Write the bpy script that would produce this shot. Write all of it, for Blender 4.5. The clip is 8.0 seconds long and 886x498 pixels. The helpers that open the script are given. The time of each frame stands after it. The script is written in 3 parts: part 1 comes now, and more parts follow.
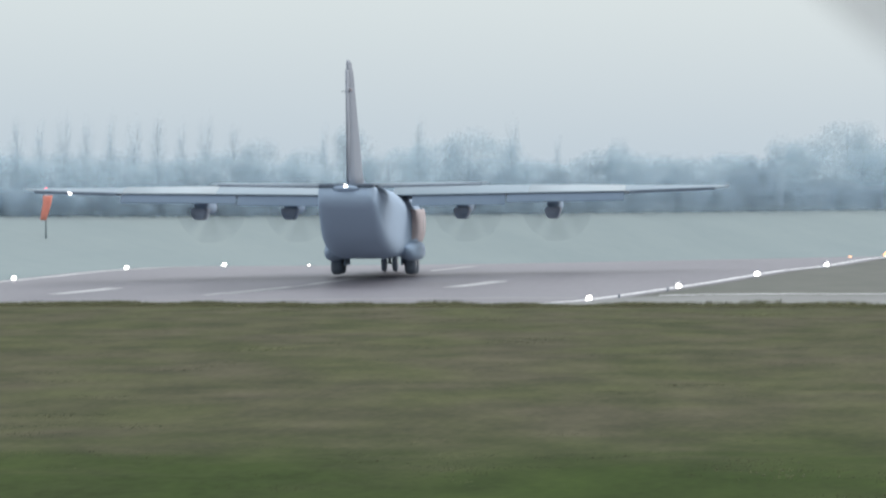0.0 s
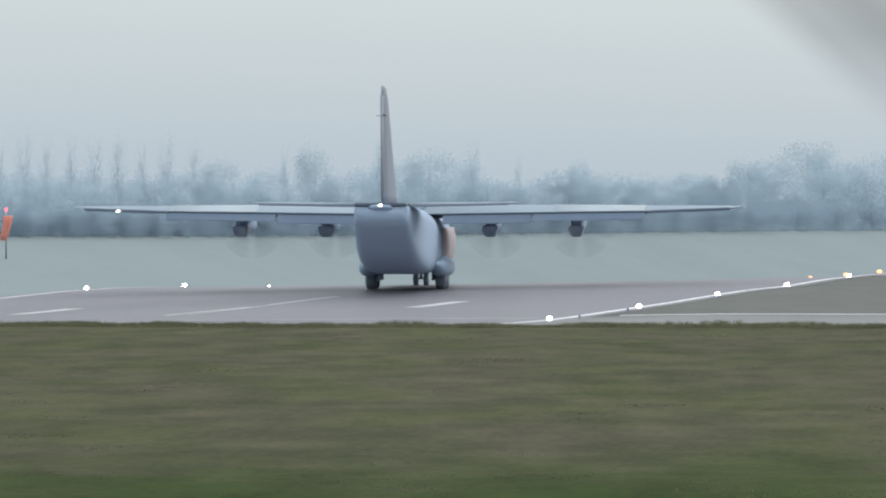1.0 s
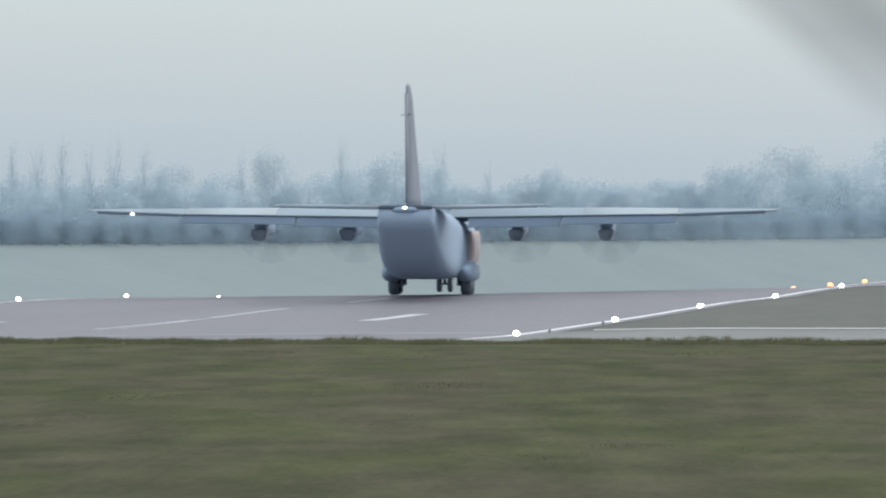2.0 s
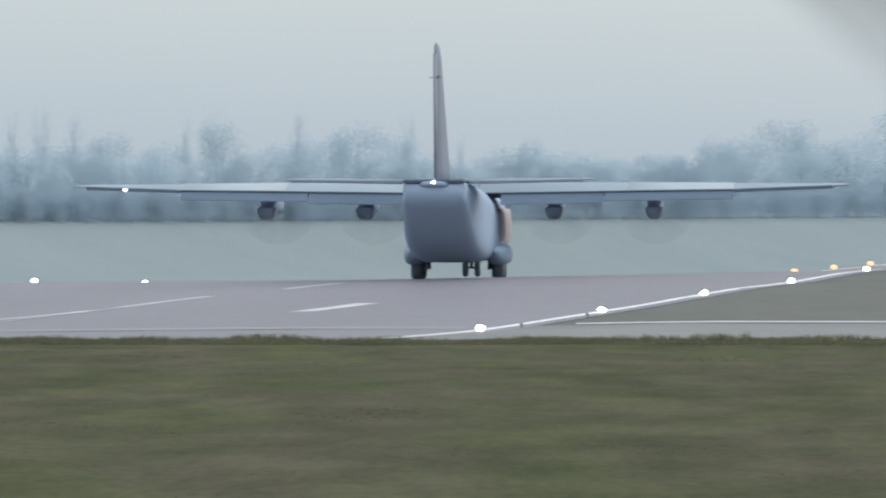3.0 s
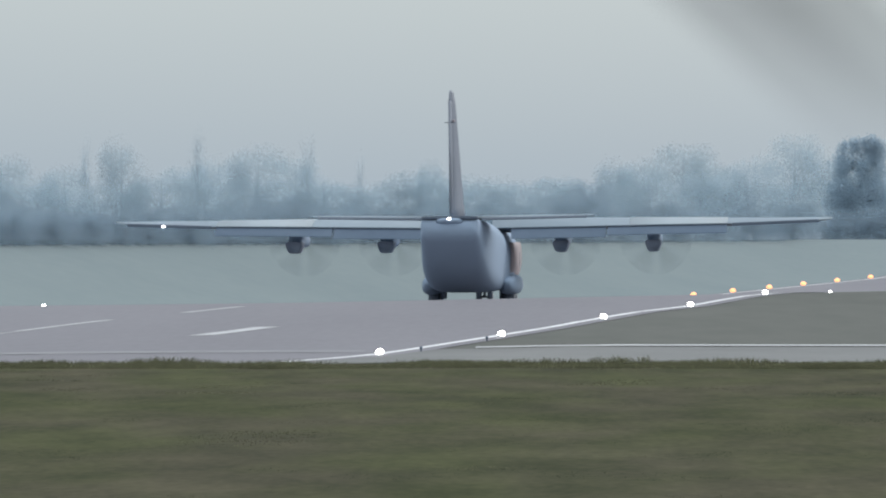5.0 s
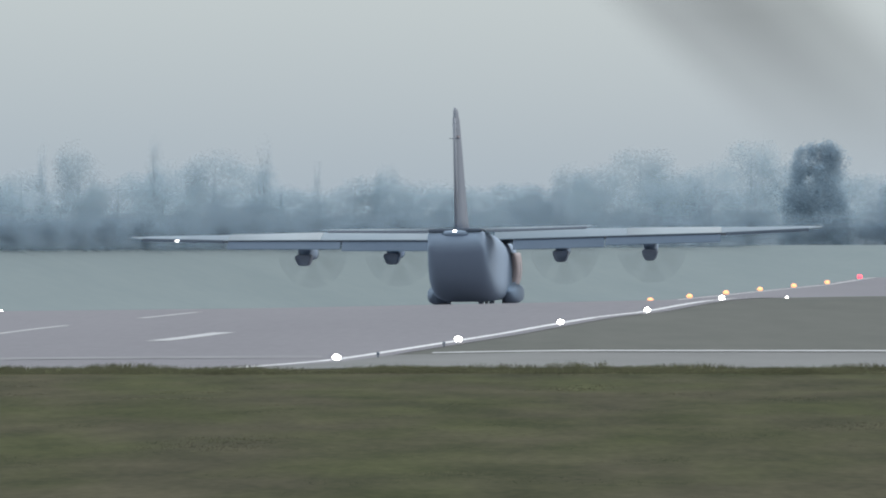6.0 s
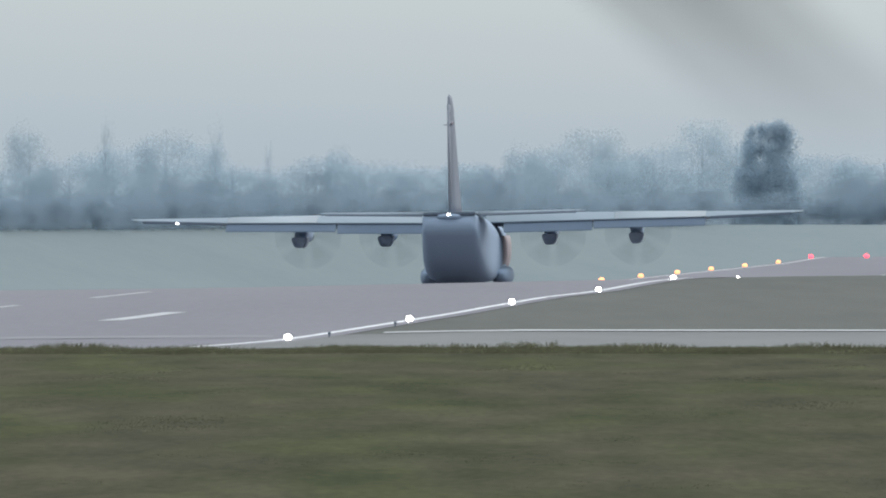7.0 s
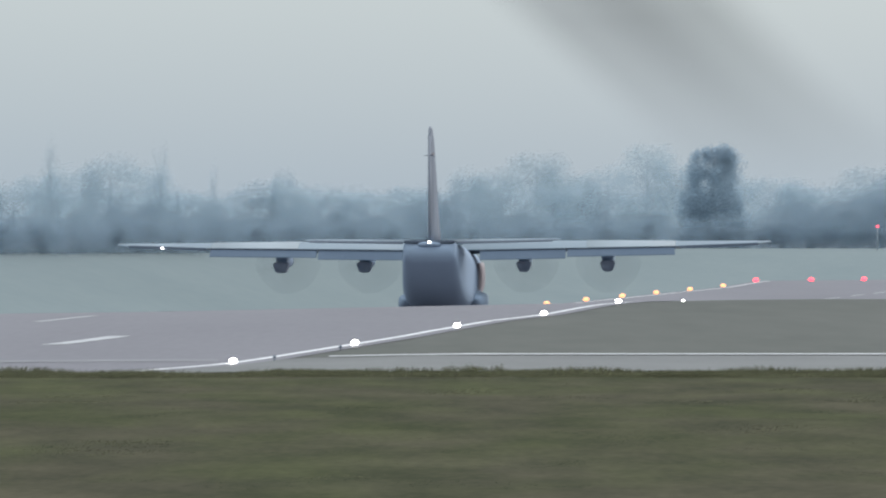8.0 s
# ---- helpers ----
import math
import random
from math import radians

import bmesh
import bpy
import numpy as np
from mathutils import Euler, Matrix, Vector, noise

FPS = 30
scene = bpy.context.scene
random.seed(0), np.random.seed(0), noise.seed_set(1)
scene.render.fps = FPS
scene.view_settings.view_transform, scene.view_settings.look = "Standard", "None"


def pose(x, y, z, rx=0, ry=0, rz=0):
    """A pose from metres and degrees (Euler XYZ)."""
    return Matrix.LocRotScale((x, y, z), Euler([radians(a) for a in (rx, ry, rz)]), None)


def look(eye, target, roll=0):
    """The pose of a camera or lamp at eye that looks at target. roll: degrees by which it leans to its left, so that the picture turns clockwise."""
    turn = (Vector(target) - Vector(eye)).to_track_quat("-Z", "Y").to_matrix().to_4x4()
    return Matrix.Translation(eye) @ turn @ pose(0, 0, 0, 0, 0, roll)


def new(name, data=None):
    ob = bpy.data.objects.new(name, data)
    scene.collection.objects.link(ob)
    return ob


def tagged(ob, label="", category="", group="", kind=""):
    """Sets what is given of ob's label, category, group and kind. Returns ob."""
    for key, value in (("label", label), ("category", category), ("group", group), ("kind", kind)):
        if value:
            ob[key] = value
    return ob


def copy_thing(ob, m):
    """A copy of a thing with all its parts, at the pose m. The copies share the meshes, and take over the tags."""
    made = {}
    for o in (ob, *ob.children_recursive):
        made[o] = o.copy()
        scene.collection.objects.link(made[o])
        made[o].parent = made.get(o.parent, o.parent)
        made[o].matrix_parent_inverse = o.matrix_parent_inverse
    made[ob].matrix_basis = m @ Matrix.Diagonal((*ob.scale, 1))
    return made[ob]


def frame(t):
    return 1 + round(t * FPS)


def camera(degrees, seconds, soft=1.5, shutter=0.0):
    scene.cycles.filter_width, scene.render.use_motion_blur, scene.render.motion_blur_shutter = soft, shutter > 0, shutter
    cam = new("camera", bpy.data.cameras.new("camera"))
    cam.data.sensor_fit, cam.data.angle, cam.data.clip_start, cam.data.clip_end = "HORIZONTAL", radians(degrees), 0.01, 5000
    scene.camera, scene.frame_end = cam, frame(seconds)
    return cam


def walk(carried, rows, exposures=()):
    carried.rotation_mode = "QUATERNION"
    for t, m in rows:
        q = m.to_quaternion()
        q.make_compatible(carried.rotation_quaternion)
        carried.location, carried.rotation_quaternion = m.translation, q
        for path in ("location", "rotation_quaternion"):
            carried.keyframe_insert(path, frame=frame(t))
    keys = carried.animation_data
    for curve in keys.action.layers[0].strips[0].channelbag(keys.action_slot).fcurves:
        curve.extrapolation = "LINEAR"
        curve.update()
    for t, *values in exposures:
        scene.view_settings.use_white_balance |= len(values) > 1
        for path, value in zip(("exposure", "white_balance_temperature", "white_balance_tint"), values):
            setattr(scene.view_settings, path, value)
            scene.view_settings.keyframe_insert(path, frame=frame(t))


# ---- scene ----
# ---- camera and its way ----
cam = camera(11.795, 8.0, soft=2.0, shutter=0.6)


def seen_from(x, y, z, yaw, pitch, roll=0.0):
    return pose(x, y, z, 90 + pitch, roll, yaw)


# far stand point first, then a run towards the runway, then panning only
STAND = (1.465, -56.0, 0.705)
PAN = [(1.5, 3.624, -0.346), (1.6, 3.51, -0.31), (1.7, 3.40, -0.275), (1.8, 3.42, -0.28), (1.9, 3.47, -0.295),
       (2.0, 3.53, -0.315), (2.1, 3.59, -0.34), (2.2, 3.64, -0.365), (2.3, 3.69, -0.39), (2.4, 3.73, -0.415),
       (2.5, 3.76, -0.44), (2.6, 3.77, -0.46), (2.7, 3.76, -0.49), (2.8, 3.69, -0.52), (2.9, 3.52, -0.54)]
path = [(0.0, seen_from(*STAND, 4.4015, -0.7161)), (0.2, seen_from(*STAND, 4.27, -0.48)), (0.5, seen_from(*STAND, 3.9901, -0.35)),
        (1.0, seen_from(*STAND, 3.8731, -0.4443))]
for t, yaw, pitch in PAN:
    left = max(0.0, 1 - (t - 1.5) / 1.42)
    path.append((t, seen_from(STAND[0] * left, STAND[1] * left, STAND[2] * left, yaw, pitch)))
for t, yaw, pitch in ((3.0, 3.2988, -0.5548), (3.5, 2.5968, -0.3623), (4.0, 2.0948, 0.2604), (4.2, 1.99, 0.12), (5.3, 1.93, -0.25),
                      (5.5, 1.7513, -0.1812), (6.0, 1.3814, -0.1661), (6.5, 0.9738, -0.3095), (7.0, 0.7322, -0.4378),
                      (7.5, 0.5284, -0.3321), (8.0, 0.0, -0.1208)):
    path.append((t, seen_from(0, 0, 0, yaw, pitch)))
walk(cam, path, exposures=[(0, 0.15, 6480, 11.8), (0.5, 0.02, 6440, 11.8), (1.5, 0, 6440, 11.8), (3, -0.06, 6360, 11.8), (3.5, -0.1, 6360, 11.8), (4, -0.3, 6360, 11.8), (4.4, -0.26, 6360, 11.8), (5.5, -0.24, 6360, 11.8), (6, -0.27, 6360, 11.8), (6.5, -0.22, 6360, 11.8), (7, -0.18, 6330, 11.8), (8, -0.2, 6330, 11.8)])

# ---- world and sun: a hazy overcast afternoon ----
SUN_ELEVATION, SUN_TURN = radians(28), radians(55)
world = bpy.data.worlds.new("overcast")
scene.world = world
world.use_nodes = True
wn, wl = world.node_tree.nodes, world.node_tree.links
wn.clear()
sky = wn.new("ShaderNodeTexSky")
sky.sky_type = "NISHITA"
sky.sun_disc = False
sky.sun_elevation, sky.sun_rotation = SUN_ELEVATION, SUN_TURN
sky.air_density, sky.dust_density, sky.ozone_density = 1.0, 3.0, 1.0
sky_bg = wn.new("ShaderNodeBackground")
sky_bg.inputs["Strength"].default_value = 0.02
cloud_bg = wn.new("ShaderNodeBackground")
cloud_bg.inputs["Strength"].default_value = 1.0
coord = wn.new("ShaderNodeTexCoord")
split = wn.new("ShaderNodeSeparateXYZ")
ramp = wn.new("ShaderNodeValToRGB")
ramp.color_ramp.elements[0].position, ramp.color_ramp.elements[0].color = 0.0, (0.42, 0.515, 0.59, 1)
ramp.color_ramp.elements[1].position, ramp.color_ramp.elements[1].color = 0.055, (0.565, 0.635, 0.645, 1)
# an overcast sky is about three times as bright overhead as at the horizon
ramp.color_ramp.elements.new(0.3).color = (0.80, 0.87, 0.88, 1)
ramp.color_ramp.elements.new(1.0).color = (1.42, 1.50, 1.52, 1)
both = wn.new("ShaderNodeAddShader")
world_out = wn.new("ShaderNodeOutputWorld")
wl.new(coord.outputs["Generated"], split.inputs[0])
wl.new(split.outputs["Z"], ramp.inputs[0])
wl.new(ramp.outputs[0], cloud_bg.inputs["Color"])
wl.new(sky.outputs[0], sky_bg.inputs["Color"])
wl.new(sky_bg.outputs[0], both.inputs[0])
wl.new(cloud_bg.outputs[0], both.inputs[1])
wl.new(both.outputs[0], world_out.inputs[0])
sun_data = bpy.data.lights.new("sun", "SUN")
sun_data.energy, sun_data.angle, sun_data.color = 0.9, radians(14), (1.0, 0.93, 0.85)
sun = new("sun", sun_data)
SUN_WAY = Vector((math.sin(SUN_TURN) * math.cos(SUN_ELEVATION), math.cos(SUN_TURN) * math.cos(SUN_ELEVATION), math.sin(SUN_ELEVATION)))
sun.matrix_world = look(SUN_WAY * 100, (0, 0, 0))


# ---- materials ----
def material(name, dark, light, rough=0.7, size=1.0, fine=12.0, bump=0.2, metal=0.0, spread=(0.3, 0.7), stretch=(1, 1, 1), vary=0.0, spec=0.5):
    m = bpy.data.materials.new(name)
    m.use_nodes = True
    n, l = m.node_tree.nodes, m.node_tree.links
    b = n["Principled BSDF"]
    tc = n.new("ShaderNodeTexCoord")
    mp = n.new("ShaderNodeMapping")
    mp.inputs["Scale"].default_value = stretch
    l.new(tc.outputs["Object"], mp.inputs[0])
    big, small = n.new("ShaderNodeTexNoise"), n.new("ShaderNodeTexNoise")
    big.inputs["Scale"].default_value, big.inputs["Detail"].default_value = size, 6
    small.inputs["Scale"].default_value, small.inputs["Detail"].default_value = fine, 4
    l.new(mp.outputs[0], big.inputs["Vector"])
    l.new(mp.outputs[0], small.inputs["Vector"])
    mixed = n.new("ShaderNodeMath")
    mixed.operation = "MULTIPLY_ADD"
    mixed.inputs[1].default_value = 0.35
    l.new(small.outputs["Fac"], mixed.inputs[0])
    scale = n.new("ShaderNodeMath")
    scale.operation = "MULTIPLY"
    scale.inputs[1].default_value = 0.65
    l.new(big.outputs["Fac"], scale.inputs[0])
    l.new(scale.outputs[0], mixed.inputs[2])
    r = n.new("ShaderNodeValToRGB")
    r.color_ramp.elements[0].position, r.color_ramp.elements[0].color = spread[0], (*dark, 1)
    r.color_ramp.elements[1].position, r.color_ramp.elements[1].color = spread[1], (*light, 1)
    l.new(mixed.outputs[0], r.inputs[0])
    colour = r.outputs[0]
    if vary:
        info, hsv, span = n.new("ShaderNodeObjectInfo"), n.new("ShaderNodeHueSaturation"), n.new("ShaderNodeMapRange")
        span.inputs[3].default_value, span.inputs[4].default_value = 1 - vary, 1 + vary
        l.new(info.outputs["Random"], span.inputs[0])
        l.new(span.outputs[0], hsv.inputs["Value"])
        l.new(colour, hsv.inputs["Color"])
        colour = hsv.outputs[0]
    l.new(colour, b.inputs["Base Color"])
    b.inputs["Roughness"].default_value, b.inputs["Metallic"].default_value = rough, metal
    b.inputs["Specular IOR Level"].default_value = spec
    if bump:
        bp = n.new("ShaderNodeBump")
        bp.inputs["Strength"].default_value = bump
        l.new(small.outputs["Fac"], bp.inputs["Height"])
        l.new(bp.outputs[0], b.inputs["Normal"])
    return m


def glow(name, colour, strength):
    m = bpy.data.materials.new(name)
    m.use_nodes = True
    b = m.node_tree.nodes["Principled BSDF"]
    b.inputs["Base Color"].default_value = (*colour, 1)
    b.inputs["Emission Color"].default_value = (*colour, 1)
    b.inputs["Emission Strength"].default_value = strength
    return m


def see_through(name, colour, cover, soft_edge=False):
    """A thin veil: smoke, or a blade too fast for the eye."""
    m = bpy.data.materials.new(name)
    m.use_nodes = True
    n, l = m.node_tree.nodes, m.node_tree.links
    out = n["Material Output"]
    n.remove(n["Principled BSDF"])
    d, tr, mx = n.new("ShaderNodeBsdfDiffuse"), n.new("ShaderNodeBsdfTransparent"), n.new("ShaderNodeMixShader")
    d.inputs["Color"].default_value = (*colour, 1)
    mx.inputs[0].default_value = cover
    l.new(tr.outputs[0], mx.inputs[1])
    l.new(d.outputs[0], mx.inputs[2])
    l.new(mx.outputs[0], out.inputs[0])
    if soft_edge:
        uv, sep = n.new("ShaderNodeUVMap"), n.new("ShaderNodeSeparateXYZ")
        uv.uv_map = "across"
        rp = n.new("ShaderNodeValToRGB")
        rp.color_ramp.interpolation = "EASE"
        rp.color_ramp.elements[0].position, rp.color_ramp.elements[0].color = 0.0, (0, 0, 0, 1)
        rp.color_ramp.elements[1].position, rp.color_ramp.elements[1].color = 1.0, (0, 0, 0, 1)
        for at, v in ((0.3, 0.8), (0.55, 1.0), (0.75, 0.75)):
            rp.color_ramp.elements.new(at).color = (v, v, v, 1)
        mul = n.new("ShaderNodeMath")
        mul.operation = "MULTIPLY"
        mul.inputs[1].default_value = cover
        l.new(uv.outputs[0], sep.inputs[0])
        l.new(sep.outputs[0], rp.inputs[0])
        fade, along = n.new("ShaderNodeMapRange"), n.new("ShaderNodeMath")
        fade.inputs[1].default_value, fade.inputs[2].default_value, fade.inputs[3].default_value, fade.inputs[4].default_value = 0.35, 1.0, 1.0, 0.0
        along.operation = "MULTIPLY"
        l.new(sep.outputs[1], fade.inputs[0])
        l.new(rp.outputs[0], along.inputs[0])
        l.new(fade.outputs[0], along.inputs[1])
        l.new(along.outputs[0], mul.inputs[0])
        l.new(mul.outputs[0], mx.inputs[0])
    return m


def two_grass(m):
    """Lush mown green near the fence passes unevenly into rough olive grass."""
    n, l = m.node_tree.nodes, m.node_tree.links
    b = n["Principled BSDF"]
    rough = b.inputs["Base Color"].links[0].from_socket
    tc, sep, wob, edge, span, mx, tint = (n.new("ShaderNode" + k) for k in ("TexCoord", "SeparateXYZ", "TexNoise", "Math", "MapRange", "MixRGB", "MixRGB"))
    wob.inputs["Scale"].default_value, wob.inputs["Detail"].default_value = 0.35, 5
    l.new(tc.outputs["Object"], sep.inputs[0])
    l.new(tc.outputs["Object"], wob.inputs["Vector"])
    edge.operation = "MULTIPLY_ADD"
    edge.inputs[1].default_value = 22
    l.new(wob.outputs["Fac"], edge.inputs[0])
    l.new(sep.outputs["Y"], edge.inputs[2])
    span.interpolation_type = "SMOOTHSTEP"
    span.inputs[1].default_value, span.inputs[2].default_value = 24, 44
    l.new(edge.outputs[0], span.inputs[0])
    patch, shade, hue = n.new("ShaderNodeTexNoise"), n.new("ShaderNodeValToRGB"), n.new("ShaderNodeMixRGB")
    patch.inputs["Scale"].default_value, patch.inputs["Detail"].default_value = 0.24, 4
    stretch = n.new("ShaderNodeMapping")
    stretch.inputs["Scale"].default_value = (1.0, 0.4, 1)
    l.new(tc.outputs["Object"], stretch.inputs[0])
    l.new(stretch.outputs[0], patch.inputs["Vector"])
    shade.color_ramp.elements[0].position, shade.color_ramp.elements[0].color = 0.36, (0.92, 1.0, 0.83, 1)
    shade.color_ramp.elements[1].position, shade.color_ramp.elements[1].color = 0.64, (1.04, 0.985, 1.07, 1)
    hue.blend_type = "MULTIPLY"
    hue.inputs[0].default_value = 1.0
    l.new(patch.outputs["Fac"], shade.inputs[0])
    l.new(rough, hue.inputs[1])
    l.new(shade.outputs[0], hue.inputs[2])
    rough = hue.outputs[0]
    tint.blend_type = "MULTIPLY"
    tint.inputs[0].default_value, tint.inputs[2].default_value = 1.0, (0.50, 0.74, 0.38, 1)
    l.new(rough, tint.inputs[1])
    l.new(span.outputs[0], mx.inputs[0])
    l.new(tint.outputs[0], mx.inputs[1])
    l.new(rough, mx.inputs[2])
    l.new(mx.outputs[0], b.inputs["Base Color"])
    return m


def misty_leaf(name, dark, light, clear_share):
    """Twigs and leaves: light passes through the blades; the clear share imitates haze."""
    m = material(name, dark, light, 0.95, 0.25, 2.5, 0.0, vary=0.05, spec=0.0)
    n, l = m.node_tree.nodes, m.node_tree.links
    out, b = n["Material Output"], n["Principled BSDF"]
    colour = b.inputs["Base Color"].links[0].from_socket
    d, thin, clear = n.new("ShaderNodeBsdfDiffuse"), n.new("ShaderNodeBsdfTranslucent"), n.new("ShaderNodeBsdfTransparent")
    leaf, veil = n.new("ShaderNodeMixShader"), n.new("ShaderNodeMixShader")
    l.new(colour, d.inputs["Color"])
    l.new(colour, thin.inputs["Color"])
    leaf.inputs[0].default_value, veil.inputs[0].default_value = 0.5, clear_share
    # one fixed upward normal evens out the shading, as haze would
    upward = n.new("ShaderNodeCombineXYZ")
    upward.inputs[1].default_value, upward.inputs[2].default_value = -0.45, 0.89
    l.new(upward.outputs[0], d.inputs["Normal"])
    l.new(d.outputs[0], leaf.inputs[1])
    l.new(thin.outputs[0], leaf.inputs[2])
    l.new(leaf.outputs[0], veil.inputs[1])
    l.new(clear.outputs[0], veil.inputs[2])
    l.new(veil.outputs[0], out.inputs[0])
    n.remove(b)
    return m


M_GRASS = two_grass(material("rough_grass", (0.048, 0.051, 0.031), (0.097, 0.095, 0.058), 0.9, 0.6, 5.0, 0.3, spread=(0.34, 0.66), stretch=(0.9, 0.36, 1), spec=0.03))
# greyed, paled base colours stand in for haze over the farther grass
M_VERGE = material("hazed_runway_side_grass", (0.120, 0.128, 0.118), (0.165, 0.170, 0.158), 0.9, 0.06, 0.7, 0.1, stretch=(1, 0.3, 1), spec=0.05)
M_MEADOW = material("hazed_meadow", (0.232, 0.278, 0.290), (0.262, 0.308, 0.316), 0.95, 0.06, 0.8, 0.0, stretch=(1, 0.7, 1), spec=0.0)
# fixed upward normal flattens the shading of the meadow's slope
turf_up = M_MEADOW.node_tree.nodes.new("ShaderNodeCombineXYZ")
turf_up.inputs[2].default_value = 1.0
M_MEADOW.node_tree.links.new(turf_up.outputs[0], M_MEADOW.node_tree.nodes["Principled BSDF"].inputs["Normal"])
M_RUNWAY = material("damp_asphalt", (0.150, 0.145, 0.168), (0.205, 0.198, 0.225), 0.55, 0.05, 2.5, 0.03, stretch=(1, 0.25, 1), spec=0.3)
M_TAXIWAY = material("worn_concrete", (0.16, 0.165, 0.165), (0.22, 0.225, 0.225), 0.7, 0.15, 3.0, 0.05, spec=0.2)
M_PAINT = material("worn_white_marking", (0.36, 0.37, 0.39), (0.55, 0.56, 0.58), 0.6, 0.5, 5.0, 0.05, spread=(0.25, 0.6))
M_EDGE = material("white_edge_paint", (0.60, 0.61, 0.63), (0.80, 0.81, 0.83), 0.5, 0.6, 5.0, 0.05, spread=(0.3, 0.55))
M_FADED = material("faded_marking", (0.19, 0.19, 0.21), (0.25, 0.25, 0.27), 0.6, 0.4, 4.0, 0.05)
# hull grey is lightened and blued to stand in for haze
M_HULL = material("hazed_grey_paint", (0.345, 0.44, 0.565), (0.375, 0.475, 0.605), 0.85, 0.35, 6.0, 0.02, spread=(0.2, 0.8), spec=0.1)
M_DECK = material("pale_grey_wing_paint", (0.25, 0.315, 0.375), (0.30, 0.37, 0.43), 0.6, 0.5, 6.0, 0.02, spec=0.25)
M_PANEL = material("white_grey_panel", (0.33, 0.395, 0.445), (0.395, 0.46, 0.51), 0.5, 0.6, 6.0, 0.02, spec=0.3)
# flap tone is darker than the wing, with shade put into the colour
M_FLAP = material("shaded_flap_grey", (0.120, 0.163, 0.225), (0.15, 0.198, 0.262), 0.75, 0.6, 6.0, 0.02, spec=0.1)
# dark metals and rubber carry haze in their lightened, bluish base colours
M_DARK = material("hazed_dark_metal", (0.14, 0.175, 0.23), (0.18, 0.22, 0.28), 0.7, 1.5, 9.0, 0.05)
M_PIPE = material("hazed_exhaust_metal", (0.32, 0.38, 0.47), (0.38, 0.44, 0.53), 0.6, 1.5, 9.0, 0.05, spec=0.3)
M_TYRE = material("hazed_tyre_rubber", (0.13, 0.16, 0.20), (0.16, 0.19, 0.235), 0.85, 3.0, 20.0, 0.1, spec=0.2)
M_ALLOY = material("grey_alloy", (0.25, 0.27, 0.30), (0.35, 0.37, 0.40), 0.4, 3.0, 20.0, 0.05, metal=0.6)
# warm sunlight on the flank put into a salmon colour; also colours the beacon
M_SALMON = material("sunlit_flank_beacon_salmon", (0.36, 0.315, 0.335), (0.45, 0.39, 0.405), 0.6, 0.8, 6.0, 0.03)
M_FIN = material("mauve_grey_fin_paint", (0.27, 0.30, 0.355), (0.31, 0.335, 0.385), 0.85, 0.3, 5.0, 0.02, spread=(0.2, 0.8), spec=0.08)
# dark tone for seams, and for shade painted on aileron, elevator and flap gap
M_SEAM = material("dark_seam_and_shade", (0.085, 0.11, 0.15), (0.115, 0.145, 0.19), 0.7, 2.0, 10.0, 0.0, spec=0.2)
M_BLADE = see_through("spinning_blade", (0.12, 0.15, 0.19), 0.15)
M_SMOKE = see_through("thin_smoke", (0.15, 0.148, 0.165), 0.47, True)
# orange is paled in the base colour to stand in for haze
M_ORANGE = material("hazed_orange_windsock_cloth", (0.60, 0.19, 0.14), (0.72, 0.26, 0.20), 0.8, 1.5, 9.0, 0.1)
M_POST = material("galvanised_post", (0.28, 0.32, 0.34), (0.38, 0.42, 0.44), 0.5, 2.0, 12.0, 0.05, metal=0.3)
# haze is painted into the tree and hedge colours as pale blue-grey
M_BARK = misty_leaf("hazed_twigs", (0.50, 0.64, 0.75), (0.54, 0.68, 0.79), 0.7)
M_LEAF_NEAR = misty_leaf("near_hazed_foliage", (0.385, 0.505, 0.605), (0.43, 0.55, 0.65), 0.66)
M_HEDGE = misty_leaf("hazed_hedge_leaves", (0.385, 0.505, 0.605), (0.43, 0.55, 0.65), 0.66)
M_LEAF_FAR = misty_leaf("far_hazed_foliage", (0.54, 0.685, 0.785), (0.58, 0.725, 0.82), 0.68)
M_CONIFER = misty_leaf("hazed_conifer_foliage", (0.53, 0.675, 0.79), (0.57, 0.715, 0.83), 0.5)
M_TUFT = misty_leaf("dry_grass_blades", (0.15, 0.157, 0.095), (0.22, 0.225, 0.142), 0.35)
M_WHITE_LIGHT = glow("white_lamp_glass", (1.0, 0.95, 0.88), 14.0)
M_AMBER_LIGHT = glow("amber_lamp_glass", (1.0, 0.44, 0.19), 1.9)
M_RED_LIGHT = glow("red_lamp_glass", (1.0, 0.06, 0.09), 4.5)
M_TAIL_LIGHT = glow("tail_lamp_glass", (1.0, 0.93, 0.85), 9.0)


# ---- building blocks ----
def link_mesh(name, bm, mats, smooth=True):
    me = bpy.data.meshes.new(name)
    bm.to_mesh(me)
    bm.free()
    for m in mats if isinstance(mats, (list, tuple)) else [mats]:
        me.materials.append(m)
    if smooth:
        me.polygons.foreach_set("use_smooth", [True] * len(me.polygons))
    return new(name, me)


def part(name, bm, mat, parent, label="", at=None, smooth=True):
    ob = link_mesh(name, bm, mat, smooth)
    ob.parent = parent
    if at is not None:
        ob.matrix_basis = at
    return tagged(ob, label)


